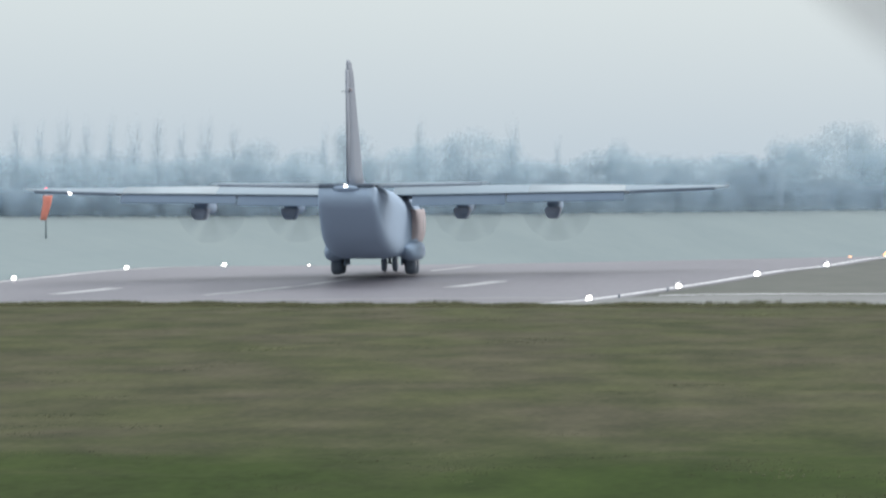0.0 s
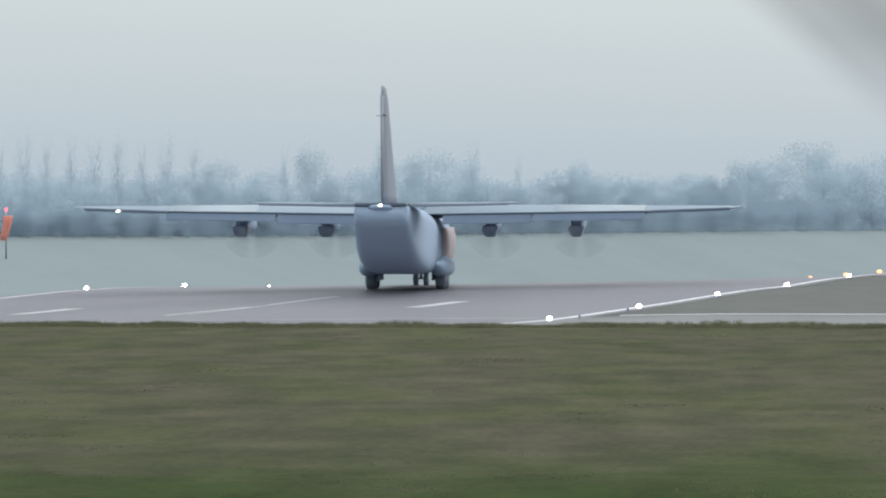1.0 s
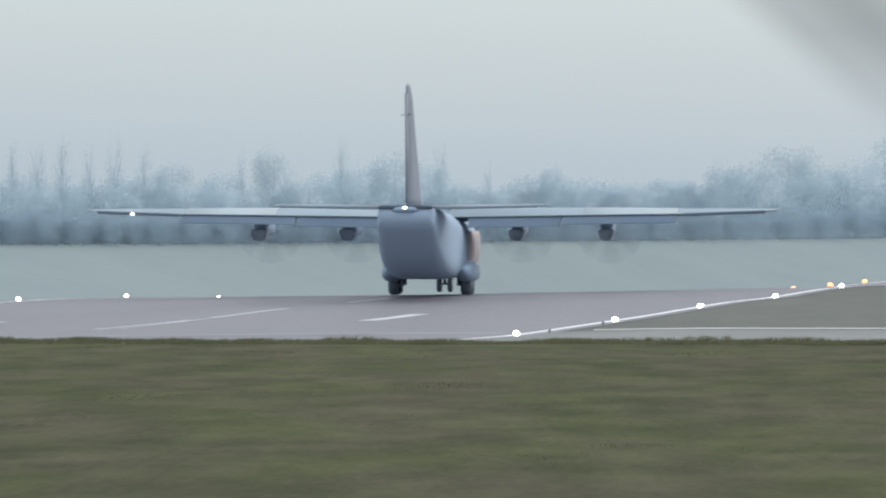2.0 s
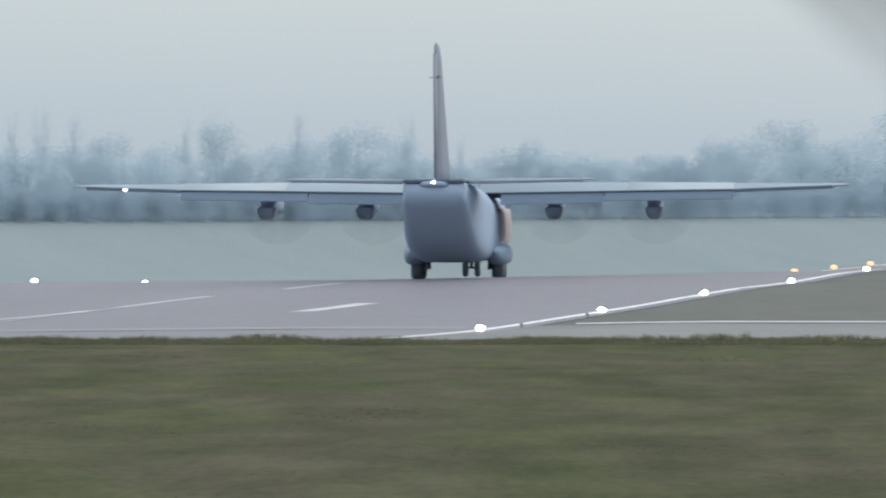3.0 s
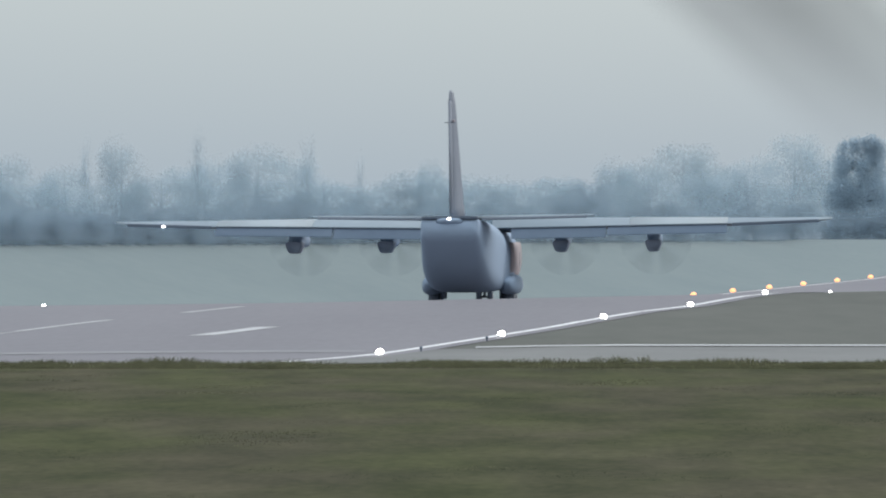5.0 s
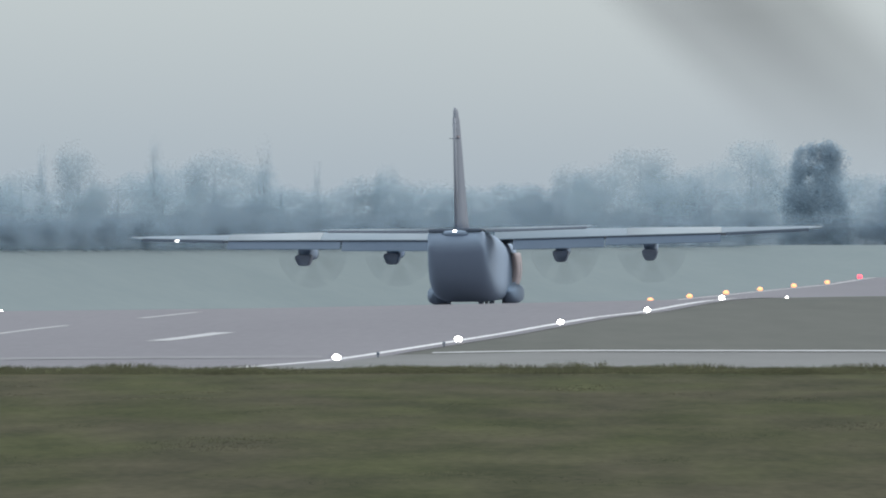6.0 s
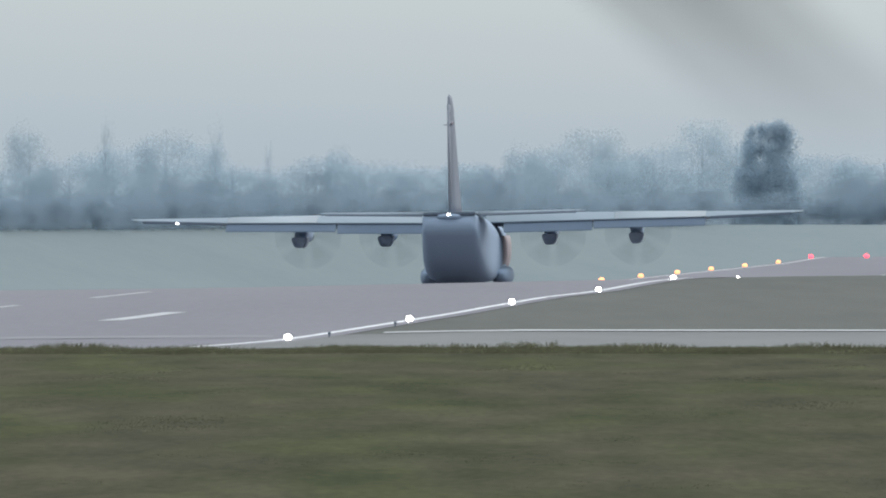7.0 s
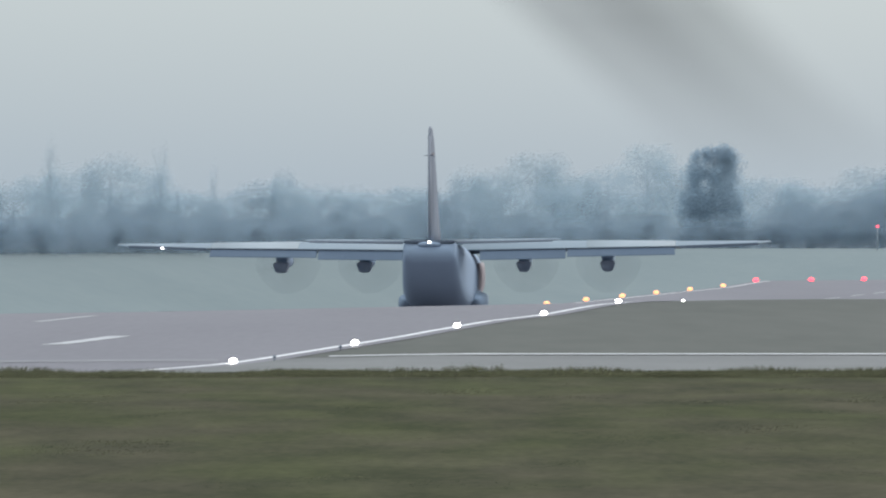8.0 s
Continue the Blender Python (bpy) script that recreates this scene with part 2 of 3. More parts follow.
def loft(rings, cap=True, closed=True):
    bm = bmesh.new()
    vs = [[bm.verts.new(p) for p in ring] for ring in rings]
    n = len(vs[0])
    for a, b in zip(vs, vs[1:]):
        for i in range(n if closed else n - 1):
            j = (i + 1) % n
            bm.faces.new((a[i], a[j], b[j], b[i]))
    if cap:
        bm.faces.new(vs[0][::-1])
        bm.faces.new(vs[-1])
    bmesh.ops.recalc_face_normals(bm, faces=bm.faces)
    return bm


def ring(y, zbot, ztop, half, power=2.4, n=32, x=0.0, low=None):
    """A rounded cross-section across the y axis; low: how square its lower half is."""
    zc, zr, out = (zbot + ztop) / 2, (ztop - zbot) / 2, []
    for i in range(n):
        a = 2 * math.pi * i / n
        c, s = math.cos(a), math.sin(a)
        p = low if low and s < 0 else power
        out.append((x + half * math.copysign(abs(c) ** (2 / p), c), y, zc + zr * math.copysign(abs(s) ** (2 / p), s)))
    return out


def box(sx, sy, sz, bevel=0.0, at=(0, 0, 0)):
    bm = bmesh.new()
    bmesh.ops.create_cube(bm, size=1, matrix=Matrix.Translation(at) @ Matrix.Diagonal((sx, sy, sz, 1)))
    if bevel:
        bmesh.ops.bevel(bm, geom=list(bm.edges), offset=bevel, segments=2, affect="EDGES")
    return bm


def rod(a, b, r1, r2=None, n=12):
    a, b = Vector(a), Vector(b)
    d = (b - a)
    turn = d.to_track_quat("Z", "Y").to_matrix()
    rings = []
    for p, r in ((a, r1), (b, r1 if r2 is None else r2)):
        rings.append([p + turn @ Vector((r * math.cos(6.28318 * i / n), r * math.sin(6.28318 * i / n), 0)) for i in range(n)])
    return loft(rings)


def lathe(profile, n=16):
    return loft([[(r * math.cos(6.28318 * i / n), r * math.sin(6.28318 * i / n), z) for i in range(n)] for r, z in profile])


# ---- the lie of the land ----
RUN_SLOPE = 0.2715          # sideways drift of the runway per metre ahead
Y_KEYS = [90, 132, 140, 151.6, 166, 176, 188, 196, 203, 210, 217, 225, 233, 245, 251, 258, 266, 280, 300, 330, 365, 391, 430, 469, 490, 530, 4000]
Z_KEYS = [-4.7, -4.6, -4.6, -4.66, -4.45, -4.31, -3.95, -3.85, -3.69, -3.57, -3.62, -3.83, -4.06, -4.49, -4.69, -4.91, -5.14, -5.45, -5.75, -6.0, -5.85, -5.55, -5.25, -4.95, -4.5, -4.3, -4.3]
# cross-fall to either side of the centre line, and the crown of the near part
TILT_Y = [90, 152, 166, 178, 188, 197, 212, 226, 245, 275, 390, 500, 4000]
TILT_RIGHT = [0.0190, 0.0190, 0.0235, 0.0275, 0.0265, 0.0215, 0.020, 0.024, 0.032, 0.042, 0.018, 0.008, 0.0]
TILT_LEFT = [0.014, 0.014, 0.014, 0.012, 0.013, 0.014, 0.015, 0.006, -0.001, 0.022, 0.018, 0.008, 0.0]
fine_y = np.linspace(90, 700, 1221)
fine_z = np.convolve(np.pad(np.interp(fine_y, Y_KEYS, Z_KEYS), 10, mode="edge"), np.ones(21) / 21, "valid")


def ease(a):
    a = min(1.0, max(0.0, a))
    return a * a * (3 - 2 * a)


def side(x, y):
    """Metres to the right of the runway's centre line."""
    return x - (RUN_SLOPE * y - 72.5)


def height(x, y):
    q = side(x, y)
    z = float(np.interp(y, fine_y, fine_z)) + float(np.interp(y, TILT_Y, TILT_RIGHT if q > 0 else TILT_LEFT)) * max(-30.0, min(30.0, q))
    z -= 0.22 * (1 - ease((y - 185) / 30)) * min(1.0, abs(q) / 24) ** 2
    far = -0.00198 * max(y, 60)
    z += (far - z) * max(ease((-q - 26) / 27), ease((y - 494) / 50))
    if y < 139:
        bank = -4.08 + 0.06 * ease((130 - y) / 40) + 0.07 * noise.noise((x * 0.13, y * 0.08, 0)) + 0.04 * noise.noise((x * 0.4, y * 0.4, 3))
        z = bank + (z - bank) * ease((y - 131.5) / 7)
    return z


def sheet(name, xs_of, ys, mats, choose, lift=0.0):
    verts, faces, picks = [], [], []
    cols = len(xs_of(ys[0]))
    for y in ys:
        for x in xs_of(y):
            verts.append((x, y, height(x, y) + lift))
    for r in range(len(ys) - 1):
        for c in range(cols - 1):
            i = r * cols + c
            faces.append((i, i + 1, i + cols + 1, i + cols))
            mid = (Vector(verts[i]) + Vector(verts[i + cols + 1])) / 2
            picks.append(choose(mid.x, mid.y))
    me = bpy.data.meshes.new(name)
    me.from_pydata(verts, [], faces)
    for m in mats:
        me.materials.append(m)
    me.polygons.foreach_set("material_index", picks)
    me.polygons.foreach_set("use_smooth", [True] * len(me.polygons))
    return new(name, me)


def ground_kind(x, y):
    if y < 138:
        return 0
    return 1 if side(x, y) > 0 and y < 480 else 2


GROUND_Y = [-400, -200, -120] + list(range(-90, 20, 10)) + list(range(20, 60, 3)) + list(range(60, 130, 2)) + [130 + 0.6 * i for i in range(16)] + list(range(140, 300, 3)) + list(range(300, 600, 6)) + [600, 700, 900, 1300, 2000, 3000, 4500]
GROUND_Q = [-3000, -1500, -700, -350, -220, -160] + list(range(-130, -60, 6)) + list(range(-60, -24, 1)) + [-24, -12, 0, 12, 24] + list(range(28, 90, 4)) + [100, 120, 150, 200, 300, 500, 1000, 2500]
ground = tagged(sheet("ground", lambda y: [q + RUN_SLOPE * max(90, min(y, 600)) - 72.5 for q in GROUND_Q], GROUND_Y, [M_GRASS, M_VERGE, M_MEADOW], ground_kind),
                "rough olive grass bank and airfield meadow painted pale for haze beyond the runway", "ground", kind="structure")
RUN_Y = [138.5 + 1.5 * i for i in range(105)] + [296 + 4 * i for i in range(50)]
runway = tagged(sheet("runway", lambda y: [q + RUN_SLOPE * y - 72.5 for q in (-24.6, -18, -12, -6, 0, 6, 12, 18, 24.6)], RUN_Y, [M_RUNWAY], lambda x, y: 0, 0.02),
                "damp grey asphalt runway rising to a crest and dipping beyond", "runway", kind="structure")
taxiway = tagged(sheet("taxiway", lambda y: [RUN_SLOPE * y - 72.5 + 24.6 + 2.5 * i for i in range(60)], [138.5 + 1.55 * i for i in range(12)], [M_TAXIWAY], lambda x, y: 0, 0.03),
                 "pale worn concrete taxiway joining the runway", "taxiway", kind="structure")


def stripe(name, q0, q1, y0, y1, mat, label, lift=0.03, steps=None):
    n = steps or max(2, int((y1 - y0) / 1.5))
    ob = sheet(name, lambda y: [q + RUN_SLOPE * y - 72.5 for q in (q0, (q0 + q1) / 2, q1)], [y0 + (y1 - y0) * i / n for i in range(n + 1)], [mat], lambda x, y: 0, lift)
    return tagged(ob, label, "runway marking", "runway markings", "structure")


stripe("edge_line", 23.45, 23.85, 138.8, 492, M_EDGE, "bright white painted edge line of the runway")
stripe("edge_line", -23.75, -23.35, 138.8, 492, M_EDGE, "bright white painted edge line of the runway")
for y0, y1 in ((164.5, 176), (179, 189), (198, 205.5), (213, 219), (226, 232), (320, 327), (333, 340), (346, 353), (359, 366), (372, 379), (385, 392), (398, 405), (411, 418), (424, 431), (437, 444)):
    stripe("centre_dash", -0.22, 0.22, y0, y1, M_PAINT, "white painted centre line dash on asphalt")
for q in (10.4, -10.8):
    stripe("aiming_block", q, q + 1.0, 170.0, 177.6, M_PAINT, "worn white aiming block painted on the asphalt")
lead = sheet("lead_off_line", lambda y: [RUN_SLOPE * y - 72.5 + q + 1.5 * (1 - ease((y - 158) / 24)) for q in (-0.1, 0.1)], [164.4 + i for i in range(16)], [M_PAINT], lambda x, y: 0, 0.034)
tagged(lead, "thin painted line curving away from the runway centre line", "runway marking", "runway markings", "structure")
cross = sheet("taxi_line", lambda y: [RUN_SLOPE * 156 - 72.5 + 26 + 2.5 * i for i in range(60)], [155.7, 156.15, 156.6], [M_PAINT], lambda x, y: 0, 0.06)
tagged(cross, "white painted line along the far edge of the taxiway", "taxiway marking", kind="structure")
joint = sheet("faded_band", lambda y: [RUN_SLOPE * 158 - 72.5 - 22 + 1.5 * i for i in range(30)], [153.5, 154.5, 155.5], [M_FADED], lambda x, y: 0, 0.032)
tagged(joint, "faded pale band painted across the asphalt", "runway marking", kind="structure")


# ---- runway lamps ----
def edge_light(name, lamp_mat, label, size):
    thing = new(name)
    part("base_plate", lathe([(0.17, 0.0), (0.17, 0.015), (0.12, 0.02)]), M_POST, thing)
    part("stem", lathe([(0.045, 0.015), (0.035, 0.025), (0.07, 0.035)]), M_POST, thing)
    part("lamp", lathe([(size * 0.7, 0.03), (size, 0.03 + size * 0.35), (size * 0.97, 0.03 + size * 0.7), (size * 0.7, 0.03 + size * 1.1), (size * 0.25, 0.03 + size * 1.3)]), lamp_mat, thing, "glowing glass lamp")
    return tagged(thing, label, "runway light", "runway edge lights")


def light_place(q, y):
    x = RUN_SLOPE * y - 72.5 + q
    return pose(x, y, height(x, y) + 0.02)


SPACING = 14.75
white = edge_light("runway_light", M_WHITE_LIGHT, "lit white runway edge light on a short metal stem", 0.14)
white.matrix_basis = light_place(23.95, 151.5)
for i in range(1, 5):
    copy_thing(white, light_place(23.95, 151.5 + SPACING * i))
copy_thing(white, light_place(23.95, 151.5 + SPACING * 5)).scale = (0.5, 0.5, 0.5)
for y in (180.2, 196.0, 211.9, 227.4, 242.3):
    copy_thing(white, light_place(-24.2, y))
for i in range(4):
    copy_thing(white, light_place(-24.2, 256.8 + SPACING * i)).scale = (0.5, 0.5, 0.5)
amber = edge_light("runway_light", M_AMBER_LIGHT, "lit amber runway edge light on a short metal stem", 0.28)
amber.matrix_basis = light_place(-24.2, 374.8)
copy_thing(amber, light_place(-24.2, 360)).scale = (0.45, 0.45, 0.45)
for d in (391.0, 406, 421, 436, 452, 469):
    copy_thing(amber, light_place(-24.2, d))
red = edge_light("runway_light", M_RED_LIGHT, "lit red runway end light on a short metal stem", 0.30)
red.matrix_basis = light_place(-24.4, 488)
for q in (-18.1, -12.1, -6, 0):
    copy_thing(red, light_place(q, 488))


def marker_post():
    thing = new("marker_post")
    part("stake", box(0.05, 0.05, 0.1, 0.008, (0, 0, 0.05)), M_DARK, thing)
    part("board", box(0.11, 0.04, 0.1, 0.01, (0, 0, 0.14)), M_DARK, thing)
    return tagged(thing, "small dark marker board on a stake beside the runway", "marker", "runway markers")


post = marker_post()
post.matrix_basis = light_place(24.7, 153.8)
copy_thing(post, light_place(24.7, 161.8))


def windsock():
    thing = new("windsock")
    part("pole", lathe([(0.07, 0.0), (0.05, 2.6), (0.035, 3.3)]), M_POST, thing)
    part("hoop", rod((-0.25, 0, 2.8), (0.35, 0, 2.85), 0.03), M_POST, thing)
    rings = []
    for k, (z, r, dx) in enumerate(((2.9, 0.33, 0.12), (2.5, 0.30, 0.07), (2.1, 0.27, 0.0), (1.7, 0.24, -0.08), (1.3, 0.21, -0.17))):
        rings.append([(dx + r * (1 + 0.12 * math.sin(3 * a + k)) * math.cos(a), r * 0.7 * math.sin(a), z + 0.05 * math.sin(2 * a)) for a in [6.28318 * i / 18 for i in range(18)]])
    part("sock", loft(rings), M_ORANGE, thing, "limp orange cloth sock")
    part("obstacle_lamp", lathe([(0.05, 3.3), (0.09, 3.35), (0.09, 3.43), (0.04, 3.48)]), M_RED_LIGHT, thing, "small red lamp")
    return tagged(thing, "limp orange windsock hanging on a slim grey pole", "windsock")


def obstacle_light():
    thing = new("obstacle_light")
    part("pole", lathe([(0.06, 0.0), (0.05, 1.5), (0.04, 2.9)], 10), M_POST, thing)
    part("lamp", lathe([(0.06, 2.9), (0.13, 2.95), (0.13, 3.1), (0.05, 3.2)], 12), M_RED_LIGHT, thing, "small red lamp")
    return tagged(thing, "small red obstacle lamp on a slim pole before the hedge", "obstacle light")


warning = obstacle_light()
warning.matrix_basis = pose(54.2, 535, height(54.2, 535))
sock = windsock()
sock.matrix_basis = pose(-48.4, 236, height(-48.4, 236))


# ---- trees and hedges ----
def leaf_clump(bm, c, r, rng, count, flat=1.0, leaf=0.0):
    """A loose clump of small leaf-sprays round c, thinning outwards."""
    for _ in range(count):
        p = Vector(c) + Vector((rng.gauss(0, 0.5) * r, rng.gauss(0, 0.5) * r, rng.gauss(0, 0.5) * r * flat))
        s = (leaf or r * 0.24) * rng.uniform(0.65, 1.35)
        u = Vector((rng.gauss(0, 1), rng.gauss(0, 1), rng.gauss(0, 1))).normalized()
        v = u.orthogonal().normalized()
        w = u.cross(v)
        k = rng.uniform(0.5, 1.0)
        pts = [p + v * s, p + (v * 0.3 + w * 0.9 + u * 0.25) * s * k, p - v * s * 0.9 + u * 0.2 * s, p + (v * 0.1 - w * 0.8) * s * k]
        bm.faces.new([bm.verts.new(q) for q in pts])


def spray(bm, c, r, rng, count, flat=1.0, leaf=0.0066):
    """Twig ends spread evenly through a soft round mass, feathering out at its rim."""
    for _ in range(count):
        d = Vector((rng.gauss(0, 1), rng.gauss(0, 1), rng.gauss(0, 1))).normalized() * r * (rng.random() ** 0.45) * rng.uniform(0.85, 1.05)
        p = Vector((c[0] + d.x, c[1] + d.y, c[2] + d.z * flat))
        s = leaf * rng.uniform(0.6, 1.4)
        u = Vector((rng.gauss(0, 1), rng.gauss(0, 1), rng.gauss(0, 1))).normalized()
        v = u.orthogonal().normalized()
        w = u.cross(v)
        bm.faces.new([bm.verts.new(q) for q in (p + v * s, p + w * s * 0.95 - v * s * 0.5, p - w * s * 0.95 - v * s * 0.4 + u * s * 0.3)])


def branch(bm, a, b, r1, r2, n=6):
    a, b = Vector(a), Vector(b)
    turn = (b - a).to_track_quat("Z", "Y").to_matrix()
    rows = []
    for p, r in ((a, r1), (b, r2)):
        rows.append([bm.verts.new(p + turn @ Vector((r * math.cos(6.28318 * i / n), r * math.sin(6.28318 * i / n), 0))) for i in range(n)])
    for i in range(n):
        j = (i + 1) % n
        bm.faces.new((rows[0][i], rows[0][j], rows[1][j], rows[1][i]))
    bm.faces.new(rows[1])


def tree_model(seed, shape, leaf, label, dense=60):
    """A tree of unit height: tapered trunk with limbs, and a crown of loose sprays."""
    rng = random.Random(seed)
    thing = new("tree")
    wood, crown = bmesh.new(), bmesh.new()
    lean = rng.uniform(-0.03, 0.03)
    stout = 0.45 if shape == "bare" else 1.0
    branch(wood, (0, 0, -0.03), (lean, 0, 0.45), 0.020 * stout, 0.012 * stout, 8)
    branch(wood, (lean, 0, 0.45), (lean * 1.5, 0.01, 0.9), 0.012 * stout, 0.002 * stout, 8)
    if shape == "round":
        for i in range(34):
            a, zz = rng.uniform(0, 6.283), rng.uniform(0.2, 0.9)
            reach = 0.36 * math.sqrt(max(0.05, 1 - ((zz - 0.55) / 0.47) ** 2)) * rng.uniform(0.5, 0.85)
            tip = (math.cos(a) * reach + lean, math.sin(a) * reach * 0.8, zz * 0.96)
            branch(wood, (lean * zz, 0, zz * 0.62), tip, 0.003, 0.0008, 4)
            spray(crown, tip, rng.uniform(0.13, 0.20), rng, dense, 0.85)
        for i in range(16):
            spray(crown, (rng.gauss(lean, 0.12), rng.gauss(0, 0.09), rng.uniform(0.10, 0.78)), 0.23, rng, dense, 1.1)
    elif shape == "bare":
        for i in range(46):
            a, zz = rng.uniform(0, 6.283), rng.uniform(0.22, 0.95)
            reach = rng.uniform(0.08, 0.36) * (1.15 - zz * 0.75)
            root = (lean * zz, 0, zz * 0.74)
            tip = (math.cos(a) * reach + lean, math.sin(a) * reach, zz + rng.uniform(0.02, 0.09))
            branch(wood, root, tip, 0.0028, 0.0008, 4)
            for k in range(3):
                t2 = (tip[0] + rng.gauss(0, 0.035), tip[1] + rng.gauss(0, 0.03), tip[2] + rng.uniform(0.01, 0.07))
                branch(wood, [root[j] * 0.4 + tip[j] * 0.6 for j in range(3)], t2, 0.0018, 0.0006, 3)
            spray(crown, tip, 0.085, rng, 90, 2.2, 0.0056)
            spray(crown, (tip[0] * 0.7, tip[1] * 0.7, tip[2] * 0.72), 0.13, rng, 120, 1.6, 0.006)
    else:
        for i in range(95):
            zz = rng.uniform(0.03, 0.93)
            a = rng.uniform(0, 6.283)
            reach = (0.41 - 0.16 * zz - 0.30 * max(0, zz - 0.82) / 0.18 * 0.55) * rng.uniform(0.5, 1.0)
            tip = (math.cos(a) * reach, math.sin(a) * reach * 0.8, zz)
            branch(wood, (0, 0, zz * 0.9), tip, 0.006, 0.002, 4)
            spray(crown, tip, rng.uniform(0.08, 0.12), rng, dense, 1.2, 0.0095)
        for i in range(9):
            x = -0.18 + 0.045 * i
            for k in range(4):
                leaf_clump(crown, (x + rng.gauss(0, 0.012), rng.gauss(0, 0.05), 0.86 + 0.03 * k - 0.9 * x * x + rng.uniform(-0.03, 0.02)), 0.05 - 0.007 * k, rng, 80, 1.6, 0.010)
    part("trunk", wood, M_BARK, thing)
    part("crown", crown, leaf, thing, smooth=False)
    return tagged(thing, label, "tree", "trees beyond the runway")


def treeline(x8):
    """Distance of the hedge line at picture column x8 (focal length 7590), fitted to the camera's view."""
    return min(560.0, 121.5 / max(0.05, 0.2715 - (x8 - 784) / 7590))


def plant(model, x8, top, wide, behind=0.0):
    d = treeline(x8) + behind
    x = (x8 - 784) / 7590 * d
    z = height(x, d) - 0.1
    tall = (425 - top) / 7590 * d - z
    m = pose(x, d, z, 0, 0, (x8 * 37) % 50 - 25)
    ob = copy_thing(model, m)
    ob.scale = (wide / 7590 * d / 0.72, tall * 0.5, tall)
    return ob


NEAR_ROUND = [tree_model(s, "round", M_LEAF_NEAR, "bushy tree painted blue-grey for haze in the hedge line", 400) for s in (1, 2, 3)]
FAR_ROUND = [tree_model(s, "round", M_LEAF_FAR, "broad tree painted pale for haze far behind the hedge", 620) for s in (4, 5, 6)]
BARE = [tree_model(s, "bare", M_LEAF_FAR, "slender bare tree painted faint for haze") for s in (7, 8, 9)]
CONIFER = tree_model(10, "conifer", M_CONIFER, "dense dark evergreen with a ragged flat top, paled for haze", 460)

# (picture column, top row, width) to fit the view: woods behind the hedge, palest first
for i, (x8, top, wide) in enumerate(((-44, 250, 100), (-150, 300, 130), (60, 305, 110), (130, 285, 120), (195, 262, 140), (260, 290, 110), (330, 325, 110),
                                     (500, 290, 62), (440, 330, 130), (570, 330, 130), (650, 330, 150), (720, 325, 120), (840, 290, 110), (880, 288, 130), (945, 264, 150),
                                     (1010, 290, 120), (1075, 285, 130), (1142, 248, 130), (1210, 275, 120), (1290, 300, 150), (1370, 310, 130), (1440, 315, 150),
                                     (-250, 280, 120), (-350, 310, 150), (-450, 315, 140), (-560, 305, 150), (-680, 310, 150), (-790, 300, 150), (-900, 300, 150), (1540, 290, 160), (1620, 300, 160))):
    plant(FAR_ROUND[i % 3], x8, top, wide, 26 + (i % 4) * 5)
for i in range(30):
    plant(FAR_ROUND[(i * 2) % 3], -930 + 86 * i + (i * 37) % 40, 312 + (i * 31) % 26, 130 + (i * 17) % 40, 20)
for i, (x8, top, wide) in enumerate(((90, 265, 60), (285, 272, 60), (380, 302, 50), (-310, 275, 70), (-370, 258, 70), (-420, 268, 70), (-480, 255, 70),
                                     (-530, 262, 70), (-580, 252, 70), (-640, 262, 70), (-690, 250, 70), (-740, 260, 70), (-800, 255, 70), (-860, 258, 70), (-110, 275, 60))):
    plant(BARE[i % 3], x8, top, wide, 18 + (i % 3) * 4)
for i, (x8, top, wide) in enumerate(((791, 326, 96), (735, 352, 90), (1052, 350, 84), (600, 345, 120), (515, 350, 110), (405, 348, 110), (240, 353, 150), (160, 360, 110), (20, 362, 130), (-90, 365, 120),
                                     (-200, 352, 130), (-270, 335, 120), (-420, 365, 150), (-560, 368, 140), (-690, 362, 150), (-820, 365, 150), (930, 372, 110), (990, 368, 90), (1130, 372, 100),
                                     (1385, 348, 110), (1440, 355, 110), (1500, 338, 110), (1560, 322, 120), (1630, 330, 130), (870, 374, 90), (670, 356, 100), (325, 362, 100))):
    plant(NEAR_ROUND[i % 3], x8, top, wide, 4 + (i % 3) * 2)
for i in range(34):
    plant(NEAR_ROUND[i % 3], -960 + 78 * i + (i * 23) % 31, 368 + (i * 29) % 17, 100 + (i * 41) % 40, -1.2)
plant(CONIFER, 1262, 259, 146, 10)
for x8, top, wide in ((791, 328, 88), (1052, 352, 78), (240, 356, 140), (735, 356, 84), (1440, 352, 110), (1510, 336, 110), (1575, 322, 120)):
    plant(NEAR_ROUND[x8 % 3], x8, top, wide, 2.5)
for model in NEAR_ROUND + FAR_ROUND + BARE + [CONIFER]:
    for o in list(model.children) + [model]:
        bpy.data.objects.remove(o)


